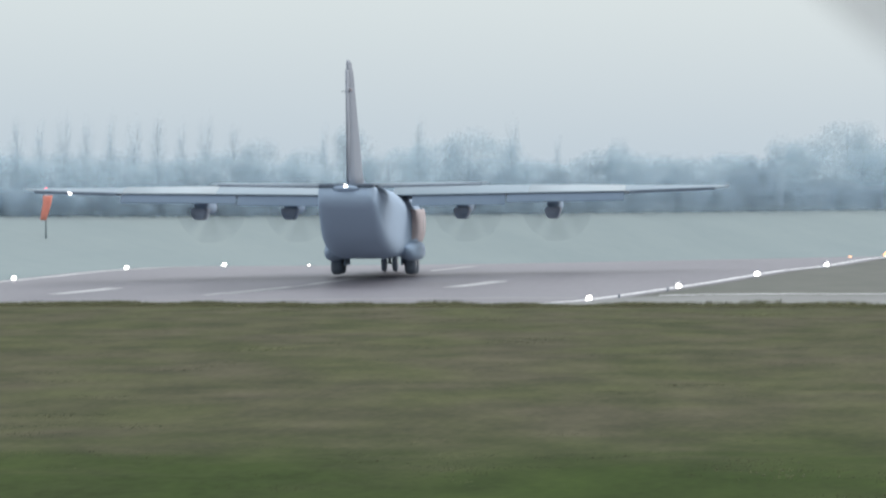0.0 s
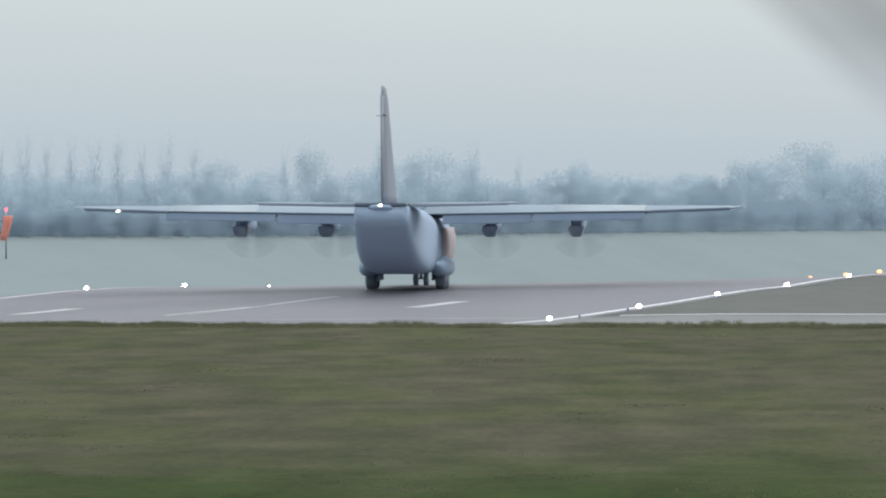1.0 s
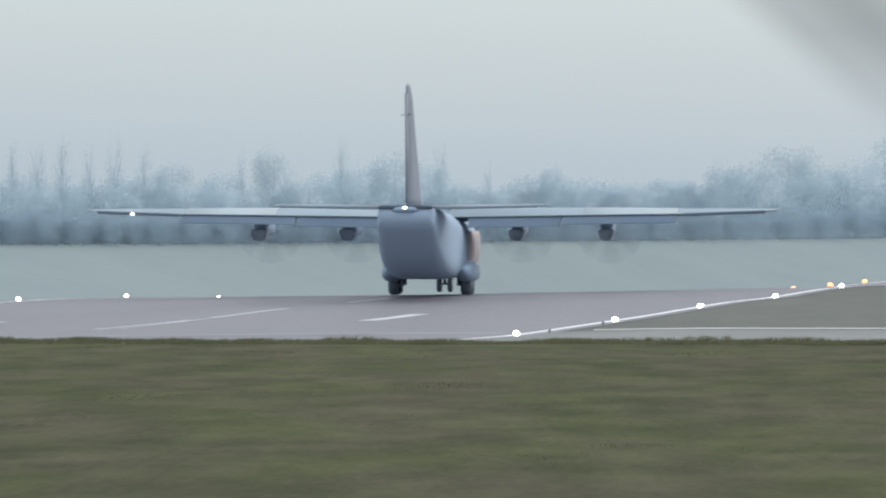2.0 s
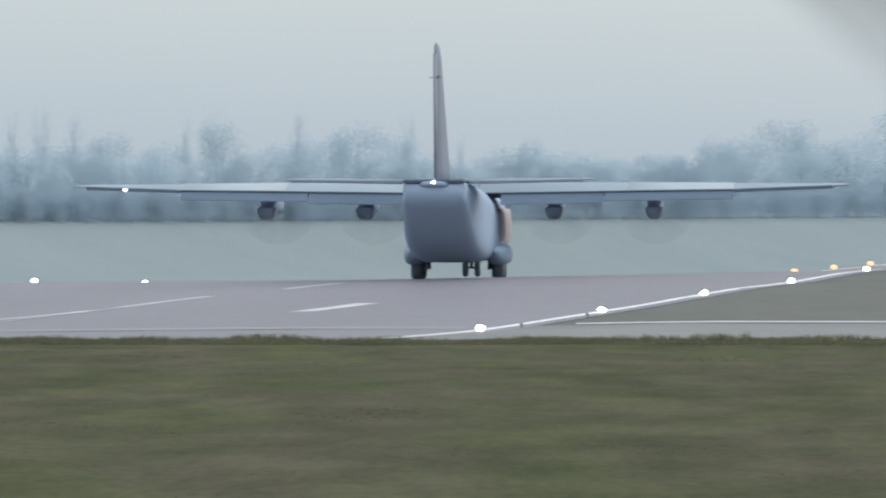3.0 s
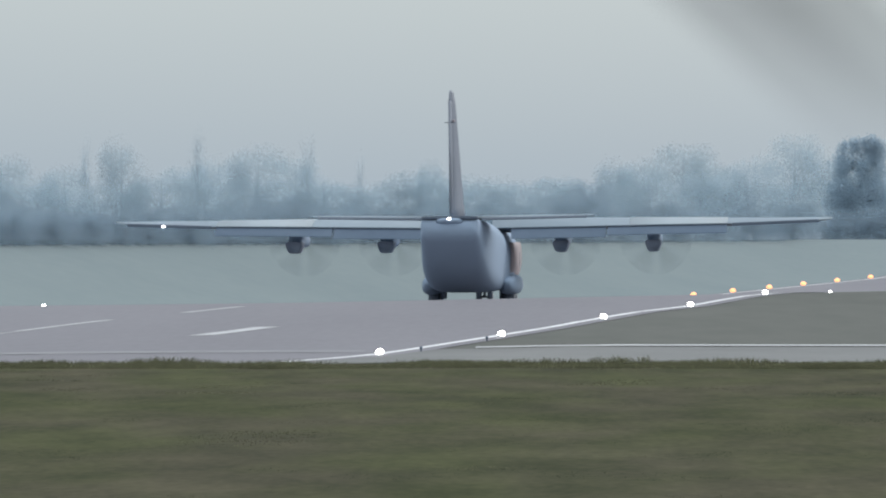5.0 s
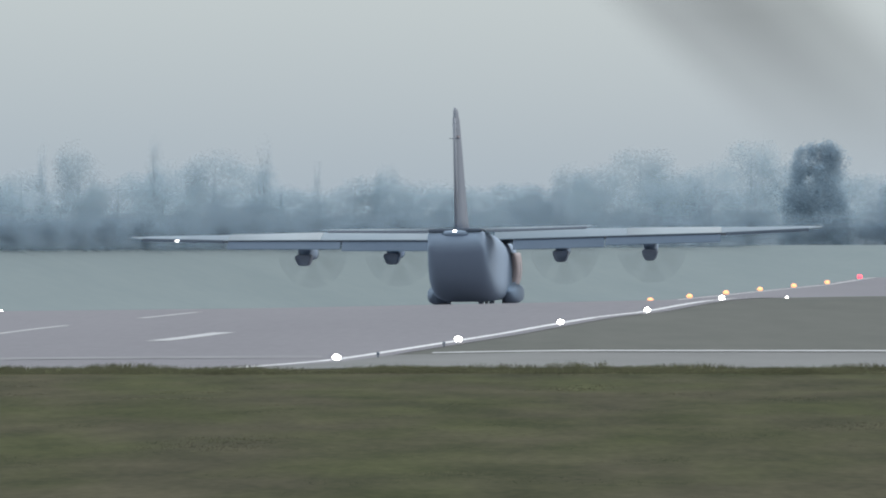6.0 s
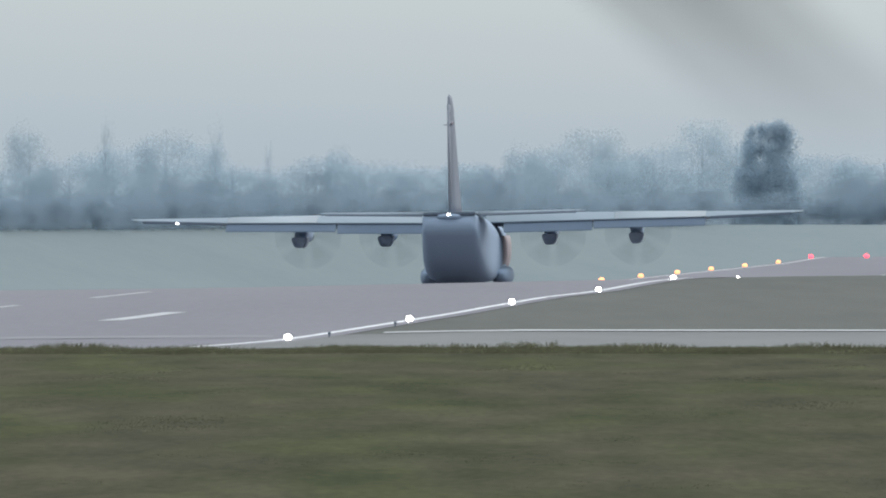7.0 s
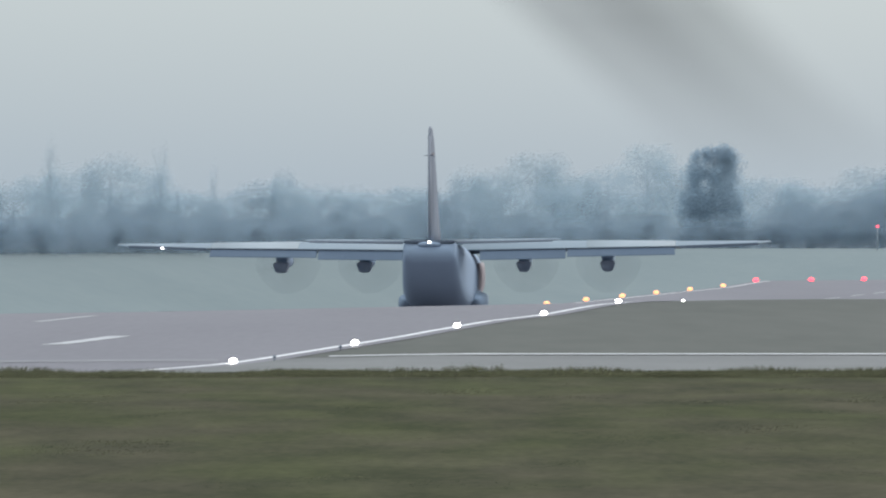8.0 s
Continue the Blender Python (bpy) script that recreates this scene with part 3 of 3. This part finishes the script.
def hedge(x8a, x8b, seed):
    """One length of dense hedge along the field's edge: a lumpy core under loose sprays."""
    rng = random.Random(seed)
    thing = new("hedge")
    core, loose = bmesh.new(), bmesh.new()
    rows, x8 = [], x8a
    while x8 <= x8b + 0.1:
        d = treeline(x8)
        x = (x8 - 784) / 7590 * d
        z = height(x, d)
        tall = (425 - 392 + 8 * noise.noise((x8 * 0.011, 0.5, 0)) + 3 * noise.noise((x8 * 0.05, 2, 0))) / 7590 * d - z
        rows.append((x, d, z, tall))
        x8 += 9
    rings = []
    for x, d, z, tall in rows:
        rings.append([core.verts.new((x + dx, d + dy, z - 0.2 + (tall + 0.1) * f)) for dx, dy, f in ((0, -0.3, 0), (0, -0.35, 0.45), (0, -0.2, 0.7), (0, 0.2, 0.78), (0, 1.0, 0.5), (0, 1.1, 0))])
        for k in range(11):
            p = (x + rng.uniform(-0.5, 0.5), d - 0.8 + rng.uniform(-0.9, 0.6), z + tall * rng.uniform(0.0, 0.93) ** 1.2)
            spray(loose, p, 0.6, rng, 75, 1.0, 0.075)
    for a, b in zip(rings, rings[1:]):
        for i in range(5):
            core.faces.new((a[i], a[i + 1], b[i + 1], b[i]))
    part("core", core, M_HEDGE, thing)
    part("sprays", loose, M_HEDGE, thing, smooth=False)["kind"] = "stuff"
    return tagged(thing, "dense hedge painted blue-grey for haze along the edge of the field", "hedge", "hedges beyond the runway")


for i in range(9):
    hedge(-940 + 297 * i, -940 + 297 * (i + 1), 20 + i)


# ---- rough grass on the bank ----
def tufts(name, count, area, tall, label, seed):
    rng = random.Random(seed)
    verts, faces = [], []
    for _ in range(count):
        x, y = area(rng)
        z = height(x, y) - 0.03
        lump = 0.5 + 0.9 * max(0.0, noise.noise((x * 0.35, y * 0.25, 7)) + 0.35)
        for b in range(5):
            bx, by = x + rng.gauss(0, 0.10), y + rng.gauss(0, 0.10)
            h, w, a = tall * lump * rng.uniform(0.5, 1.2), rng.uniform(0.012, 0.03), rng.uniform(0, 3.14)
            lx, ly = rng.gauss(0, 0.35) * h, rng.gauss(0, 0.35) * h
            i = len(verts)
            verts += [(bx - w * math.cos(a), by - w * math.sin(a), z), (bx + w * math.cos(a), by + w * math.sin(a), z),
                      (bx + lx * 0.4, by + ly * 0.4, z + h * 0.65), (bx + lx, by + ly, z + h)]
            faces += [(i, i + 1, i + 2), (i + 1, i + 3, i + 2)]
    me = bpy.data.meshes.new(name)
    me.from_pydata(verts, [], faces)
    me.materials.append(M_TUFT)
    return tagged(new(name, me), label, "grass", kind="stuff")


tufts("grass_fringe", 12000, lambda r: (r.uniform(-42, 22), r.uniform(127, 132.5)), 0.2, "uneven olive grass blades along the top of the bank", 31)
tufts("bank_grass", 36000, lambda r: (r.uniform(-24, 16), 8 + 119 * r.random() ** 0.8), 0.035, "short rough olive grass scattered over the bank", 32)


def shrub(x, y, wide, tall, seed):
    rng = random.Random(seed)
    bm = bmesh.new()
    for _ in range(26):
        leaf_clump(bm, (rng.gauss(0, wide * 0.3), rng.gauss(0, 0.25), tall * rng.uniform(0.0, 0.4)), tall * 0.4, rng, 90, 0.7, tall * 0.06)
    thing = link_mesh("weed_clump", bm, M_TUFT, False)
    thing.matrix_basis = pose(x, y, height(x, y) - 0.03)
    return tagged(thing, "low dark clump of weeds on the grass bank", "weeds", "weed clumps", "stuff")


shrub(1.0, 131.5, 1.7, 0.42, 41)
shrub(10.5, 131.5, 1.3, 0.26, 42)
shrub(-5.2, 131.5, 1.0, 0.18, 43)
shrub(-23.5, 131.5, 1.5, 0.2, 44)
shrub(-15.0, 131.5, 1.1, 0.16, 45)


# ---- drifting smoke above the trees, placed to fit the camera's view ----
def smoke():
    d, bm = 345.0, bmesh.new()
    uv = bm.loops.layers.uv.new("across")
    rows = []
    for k in range(15):
        s = -0.4 + 1.5 * k / 14
        left = (835 + 340 * s, 0 + 300 * s)
        right = (1330 + 330 * s, -40 + 300 * s + 20 * math.sin(3 * s))
        rows.append([bm.verts.new(((left[0] + (right[0] - left[0]) * c / 8 - 784) / 7590 * d, d + 14 * math.sin(math.pi * c / 8), (425 - (left[1] + (right[1] - left[1]) * c / 8)) / 7590 * d)) for c in range(9)])
    for a, b in zip(rows, rows[1:]):
        for c in range(8):
            f = bm.faces.new((a[c], a[c + 1], b[c + 1], b[c]))
            row = rows.index(a)
            for loop, (v, w) in zip(f.loops, ((c, row), (c + 1, row), (c + 1, row + 1), (c, row + 1))):
                loop[uv].uv = (v / 8, w / 14)
    return tagged(link_mesh("smoke_trail", bm, M_SMOKE), "faint grey smoke trail drifting across the pale sky", "smoke", kind="stuff")


smoke()


# ---- the aircraft: origin on the ground under the wing, nose towards +y ----
def aerofoil(x, lead, trail, z, thick, n=9):
    """A closed wing section across the x axis."""
    up, low = [], []
    for i in range(n + 1):
        s = 0.5 - 0.5 * math.cos(math.pi * i / n)
        t = thick * 2.6 * (0.2969 * math.sqrt(s) - 0.126 * s - 0.3516 * s * s + 0.2843 * s ** 3 - 0.1015 * s ** 4) / 0.52
        y = lead + (trail - lead) * s
        camber = thick * 0.16 * math.sin(math.pi * s)
        up.append((x, y, z + t * 1.15 + camber))
        low.append((x, y, z - t * 0.85 + camber))
    return up + low[-2:0:-1]


aircraft = tagged(new("aircraft"), "grey four-engined turboprop transport aircraft, blued for haze, rolling along the runway", "aircraft")

part("fuselage", loft([ring(y, b, t, h, p, 72, 0.0, max(p, 5.0) if y < 5 else p) for y, b, t, h, p in (
    (12.6, 2.35, 2.6, 0.12, 2), (12.3, 1.9, 3.0, 0.55, 2), (11.6, 1.4, 3.45, 1.05, 2.1), (10.6, 1.12, 3.85, 1.45, 2.2), (9.6, 1.0, 4.45, 1.8, 2.3), (8.6, 0.97, 4.7, 2.0, 2.5),
    (7.0, 0.95, 4.75, 2.13, 2.6), (3.0, 0.95, 4.78, 2.15, 2.6), (-2.0, 0.95, 4.78, 2.15, 2.6), (-5.0, 0.96, 4.85, 2.10, 3.4), (-7.0, 1.05, 4.9, 2.05, 3.8), (-9.5, 1.32, 4.96, 1.97, 4.2), (-11.2, 1.62, 4.99, 1.90, 4.5),
    (-12.4, 1.95, 5.01, 1.83, 4.7), (-13.5, 2.36, 5.03, 1.76, 4.9), (-14.5, 2.82, 5.06, 1.68, 5.1), (-15.4, 3.28, 5.07, 1.62, 5.3), (-16.2, 3.75, 5.08, 1.56, 5.5), (-16.9, 4.15, 5.06, 1.43, 7.0))]), M_HULL, aircraft)
part("tail_cone", loft([ring(y, b, t, h, 3.0, 20) for y, b, t, h in ((-16.85, 4.7, 5.04, 0.8), (-17.05, 4.8, 5.03, 0.5), (-17.15, 4.87, 5.0, 0.25))]), M_HULL, aircraft)
part("dark_tail_edge", loft([ring(y, 4.92, 5.12, 1.47, 8, 20) for y in (-16.3, -16.95)]), M_SEAM, aircraft, "dark edge across the top of the tail")
part("tail_light", loft([ring(y, 5.0 - h, 5.0 + h, h * 1.5, 3, 12) for y, h in ((-17.05, 0.06), (-17.2, 0.058), (-17.24, 0.035))]), M_TAIL_LIGHT, aircraft, "lit white tail lamp")
part("radome", loft([ring(y, b, t, h, 2, 24) for y, b, t, h in ((11.7, 1.42, 3.42, 1.04), (12.35, 1.85, 3.05, 0.6), (12.72, 2.3, 2.65, 0.15))]), M_DARK, aircraft)
# salmon shell painting warm sunlight on the forward flank, just proud of the skin
for name, y0, y1, a0, a1, mat, label in (("flank_panel", -0.6, 8.4, -0.5, 0.34, M_SALMON, "forward flank painted salmon as if sunlit"), ("door_rim", 6.4, 6.9, -0.25, 0.1, M_PAINT, "pale door rim")):
    rows = []
    for y in (y0, (y0 + y1) / 2, y1):
        row = []
        for lift in (0.03, 0.11):
            for i in (range(9) if lift < 0.05 else range(8, -1, -1)):
                a = a0 + (a1 - a0) * i / 8
                row.append(((2.15 + lift + (0.02 if name == "door_rim" else 0)) * math.cos(a) ** (2 / 2.6), y, 2.87 + 1.92 * math.copysign(abs(math.sin(a)) ** (2 / 2.6), math.sin(a))))
        rows.append(row)
    part(name, loft(rows), mat, aircraft, label)


WING = ((1.2, 2.75, -2.25, 4.50, 0.86), (8.0, 2.3, -1.95, 4.60, 0.66), (14.4, 1.85, -1.6, 4.68, 0.48), (19.2, 1.5, -1.2, 4.84, 0.24), (20.2, 1.0, -0.85, 4.93, 0.08))
for s in (-1, 1):
    wing = part("wing", loft([aerofoil(s * x, a, b, z, t) for x, a, b, z, t in WING]), M_DECK, aircraft, "pale grey high wing")
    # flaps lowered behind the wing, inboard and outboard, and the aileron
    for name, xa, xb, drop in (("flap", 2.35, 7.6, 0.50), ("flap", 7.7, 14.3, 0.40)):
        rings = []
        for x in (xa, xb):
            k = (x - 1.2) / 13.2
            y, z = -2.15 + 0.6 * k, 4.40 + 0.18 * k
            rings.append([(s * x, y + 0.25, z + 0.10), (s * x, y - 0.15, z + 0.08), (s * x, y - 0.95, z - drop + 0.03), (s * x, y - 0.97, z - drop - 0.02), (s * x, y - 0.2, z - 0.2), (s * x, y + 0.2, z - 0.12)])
        part(name, loft(rings), M_FLAP, wing, "lowered flap painted darker as if shaded", smooth=False)
        # dark strip added for the shade between wing and flap
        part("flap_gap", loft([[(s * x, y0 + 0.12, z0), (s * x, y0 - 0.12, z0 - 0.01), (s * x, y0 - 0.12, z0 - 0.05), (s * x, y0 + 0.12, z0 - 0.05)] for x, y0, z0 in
                                ((xa, -2.30 + 0.6 * (xa - 1.2) / 13.2, 4.50 + 0.18 * (xa - 1.2) / 13.2), (xb, -2.30 + 0.6 * (xb - 1.2) / 13.2, 4.50 + 0.18 * (xb - 1.2) / 13.2))]), M_SEAM, wing, "dark strip painting the shade in the flap gap", smooth=False)
    # dark colour paints the shaded underside line of the outer wing
    part("aileron", loft([[(s * x, y, z + 0.05), (s * x, y - 0.3, z + 0.02), (s * x, y - 0.35, z - 0.13), (s * x, y, z - 0.14)] for x, y, z in ((14.6, -1.5, 4.68), (19.4, -1.1, 4.85))]), M_SEAM, wing, "trailing aileron darkened as the wing's shaded edge", smooth=False)
    panel = []
    for xa in (8.9, 11.6, 14.35):
        k = (xa - 8.0) / 6.4
        sec = aerofoil(s * xa, 2.3 - 0.45 * k, -1.95 + 0.35 * k, 4.60 + 0.08 * k, 0.66 - 0.18 * k)[3:10]
        panel.append([(x0, y0, z0 + 0.025) for x0, y0, z0 in sec] + [(x0, y0, z0 + 0.004) for x0, y0, z0 in sec[::-1]])
    part("wing_panel", loft(panel), M_PANEL, wing, "whiter upper wing panel")
    part("wing_light", loft([ring(y, z - 0.06, z + 0.06, 0.10, 2, 10, s * 20.1) for y, z in ((0.2, 4.96), (-0.1, 4.96))]), M_ALLOY, wing)
    if s < 0:
        part("landing_lamp", loft([ring(y, 4.66, 4.76, 0.08, 2.2, 10, -17.3) for y in (-1.3, -1.85)]), M_TAIL_LIGHT, wing, "small lit lamp under the wing")
    tail = part("tailplane", loft([aerofoil(s * x, a, b, z, t, 7) for x, a, b, z, t in ((0.5, -10.9, -15.3, 5.02, 0.20), (4.0, -11.7, -15.1, 5.08, 0.15), (7.2, -12.5, -14.9, 5.14, 0.09), (7.55, -13.1, -14.7, 5.15, 0.03))]), M_DECK, aircraft, "pale grey tailplane")
    # dark colour paints the shaded line under the tailplane
    part("elevator", loft([[(s * x, y, z + 0.04), (s * x, y - 0.5, z - 0.06), (s * x, y - 0.5, z - 0.10), (s * x, y, z - 0.08)] for x, y, z in ((1.6, -15.2, 5.0), (7.1, -14.8, 5.11))]), M_SEAM, tail, "trailing elevator darkened as the tailplane's shaded edge", smooth=False)


def fin_ring(z, lead, trail, half):
    out = []
    for y, h in ((lead, 0.0), (lead - 0.12 * (lead - trail), 0.75), (lead - 0.35 * (lead - trail), 1.0), (lead - 0.7 * (lead - trail), 0.7), (trail, 0.25)):
        out.append((half * h, y, z))
    return out + [(-x, y, z2) for x, y, z2 in out[-1:0:-1]]


fin = part("fin", loft([fin_ring(*r) for r in ((4.8, -7.2, -15.4, 0.36), (5.6, -9.3, -15.5, 0.36), (8.5, -11.6, -15.85, 0.27), (11.0, -13.4, -16.1, 0.18), (11.6, -14.1, -16.1, 0.12), (11.75, -14.8, -16.0, 0.05))]), M_FIN, aircraft)
part("rudder", loft([[(0.10, y, z), (0.03, y - 0.9 * c, z), (-0.03, y - 0.9 * c, z), (-0.10, y, z)] for z, y, c in ((5.3, -15.45, 1.0), (8.5, -15.75, 0.8), (11.2, -16.0, 0.5))]), M_FIN, fin)
part("beacon", lathe([(0.05, 0), (0.09, 0.06), (0.04, 0.16)], 10), M_SALMON, fin, "small red-brown beacon", pose(0.12, -15.9, 10.1, 0, 60, 0))


for s in (-1, 1):
    part("static_probe", rod((0, -16.2, 10.05), (s * 0.27, -16.3, 10.05), 0.025, 0.015, 8), M_SEAM, fin, "thin dark static probe")


def fan_blade():
    bm = bmesh.new()
    rows = []
    for r, w, tw in ((0.3, 0.14, 60), (0.9, 0.30, 45), (1.5, 0.36, 32), (1.95, 0.3, 25), (2.06, 0.15, 22)):
        c, s = math.cos(radians(tw)), math.sin(radians(tw))
        rows.append([bm.verts.new((w * c * u - 0.02 * s * v, w * s * u + 0.02 * c * v, r)) for u, v in ((-1, 0), (0, 1), (1, 0), (0, -1))])
    for a, b in zip(rows, rows[1:]):
        for i in range(4):
            bm.faces.new((a[i], a[(i + 1) % 4], b[(i + 1) % 4], b[i]))
    bm.faces.new(rows[-1])
    return bm


def propeller(x):
    hub = loft([[(r * math.cos(6.28318 * i / 16), y, r * math.sin(6.28318 * i / 16)) for i in range(16)] for y, r in ((-0.25, 0.38), (0.1, 0.36), (0.5, 0.22), (0.72, 0.06))])
    ob = part("propeller", hub, M_DARK, aircraft, "dark spinner with fast spinning blades", pose(x, 5.75, 3.82))
    for k in range(6):
        part("blade", fan_blade(), M_BLADE, ob, "blade blurred by its spin", pose(0, 0, 0, 0, 60 * k, 0))
    return ob


PROPELLERS = []
for x in (-10.15, -4.95, 4.95, 10.15):
    nacelle = part("nacelle", loft([ring(y, 3.82 - lo, 3.82 + hi, h, 2.3, 22, x) for y, lo, hi, h in (
        (5.4, 0.36, 0.45, 0.36), (5.0, 0.36, 0.62, 0.40), (3.4, 0.28, 0.78, 0.42), (2.4, 0.22, 0.75, 0.40), (1.2, 0.2, 0.6, 0.36), (0.4, 0.2, 0.45, 0.30))]), M_HULL, aircraft)
    part("exhaust", loft([[(x + (c * r * (1.0 + 0.26 * w)), y, 3.47 + w * r * 0.82) for c, w in [(math.copysign(abs(math.cos(a)) ** 0.5, math.cos(a)), math.copysign(abs(math.sin(a)) ** 0.5, math.sin(a))) for a in [6.28318 * i / 20 for i in range(20)]]] for y, r in ((1.6, 0.42), (0.6, 0.42), (-0.1, 0.40), (-0.12, 0.36), (-0.06, 0.34))]), M_PIPE, nacelle, "exhaust pipe lightened to grey for haze")
    PROPELLERS.append((propeller(x), x))

WHEELS = []


def wheel(name, x, y, r, w):
    w2 = w / 2
    bm = loft([[(xx, rr * math.cos(6.28318 * i / 24), rr * math.sin(6.28318 * i / 24)) for i in range(24)] for xx, rr in
               ((-w2, r * 0.55), (-w2, r * 0.82), (-w2 * 0.75, r * 0.95), (-w2 * 0.3, r), (w2 * 0.3, r), (w2 * 0.75, r * 0.95), (w2, r * 0.82), (w2, r * 0.55))])
    ob = part(name, bm, M_TYRE, aircraft, "tyre lightened from black for haze", pose(x, y, r))
    hub = loft([[(xx, rr * math.cos(6.28318 * i / 12), rr * math.sin(6.28318 * i / 12)) for i in range(12)] for xx, rr in ((-w2 - 0.02, r * 0.3), (-w2 + 0.02, r * 0.54), (w2 - 0.02, r * 0.54), (w2 + 0.02, r * 0.3))])
    part("hub", hub, M_ALLOY, ob, "grey alloy hub")
    WHEELS.append((ob, x, y, r))


for s in (-1, 1):
    sponson = part("gear_fairing", loft([ring(y, z - v, z + v, h, 2.5, 22, s * 2.15) for y, z, v, h in (
        (4.6, 1.5, 0.1, 0.1), (3.9, 1.36, 0.40, 0.36), (2.5, 1.32, 0.55, 0.54), (0.0, 1.32, 0.56, 0.58), (-2.2, 1.32, 0.52, 0.54), (-3.4, 1.36, 0.38, 0.40), (-4.1, 1.5, 0.1, 0.15))]), M_HULL, aircraft)
    for y in (1.0, -0.75):
        wheel("main_wheel", s * 2.1, y, 0.7, 0.62)
        part("gear_leg", rod((s * 1.78, y, 0.62), (s * 1.78, y, 1.7), 0.10), M_ALLOY, aircraft)
    part("gear_door", box(0.06, 3.2, 0.5, 0.02, (s * 1.62, 0.1, 0.78)), M_HULL, sponson, smooth=False)
    wheel("nose_wheel", s * 0.33, 9.6, 0.5, 0.3)
part("nose_leg", rod((0, 9.6, 0.5), (0, 9.45, 1.35), 0.09), M_ALLOY, aircraft)
part("nose_axle", rod((-0.3, 9.6, 0.5), (0.3, 9.6, 0.5), 0.06), M_ALLOY, aircraft)


# ---- what moves ----
def motions():
    rows = []
    for t, x, y, z, ry, rz in ((0.0, -21.21, 188.1, -3.80, -0.298, 0.111), (0.5, -19.707, 195.26, -3.819, -0.241, -0.355), (1.0, -18.116, 201.463, -3.708, -0.057, -0.766),
                               (1.5, -16.597, 207.65, -3.566, -0.022, -1.179), (2.25, -14.28, 215.6, -3.6, -0.05, -1.15), (3.0, -12.043, 223.437, -3.77, -0.1, -1.0), (3.5, -10.658, 227.901, -3.988, -0.24, -1.25),
                               (4.0, -9.306, 232.897, -4.064, -0.148, -2.0), (4.75, -7.28, 239.3, -4.28, -0.33, -2.45), (5.5, -5.274, 245.576, -4.504, -0.534, -2.705), (6.0, -4.079, 250.372, -4.696, -0.905, -2.773),
                               (6.5, -2.823, 253.817, -4.747, -0.91, -2.989), (7.0, -1.796, 257.846, -4.907, -0.804, -2.95), (7.5, -0.777, 261.579, -5.09, -0.382, -2.995), (8.0, 0.056, 265.624, -5.14, -0.28, -2.8)):
        rows.append((t, pose(x, y, z, 0, ry, rz)))
    walk(aircraft, rows)
    for prop, x in PROPELLERS:
        walk(prop, [(k / FPS, pose(x, 5.75, 3.82, 0, 83 * k, 0)) for k in range(8 * FPS + 1)])
    for ob, x, y, r in WHEELS:
        walk(ob, [(k / 10, pose(x, y, r, -(62 if r < 0.6 else 78) * k, 0, 0)) for k in range(81)])


motions()
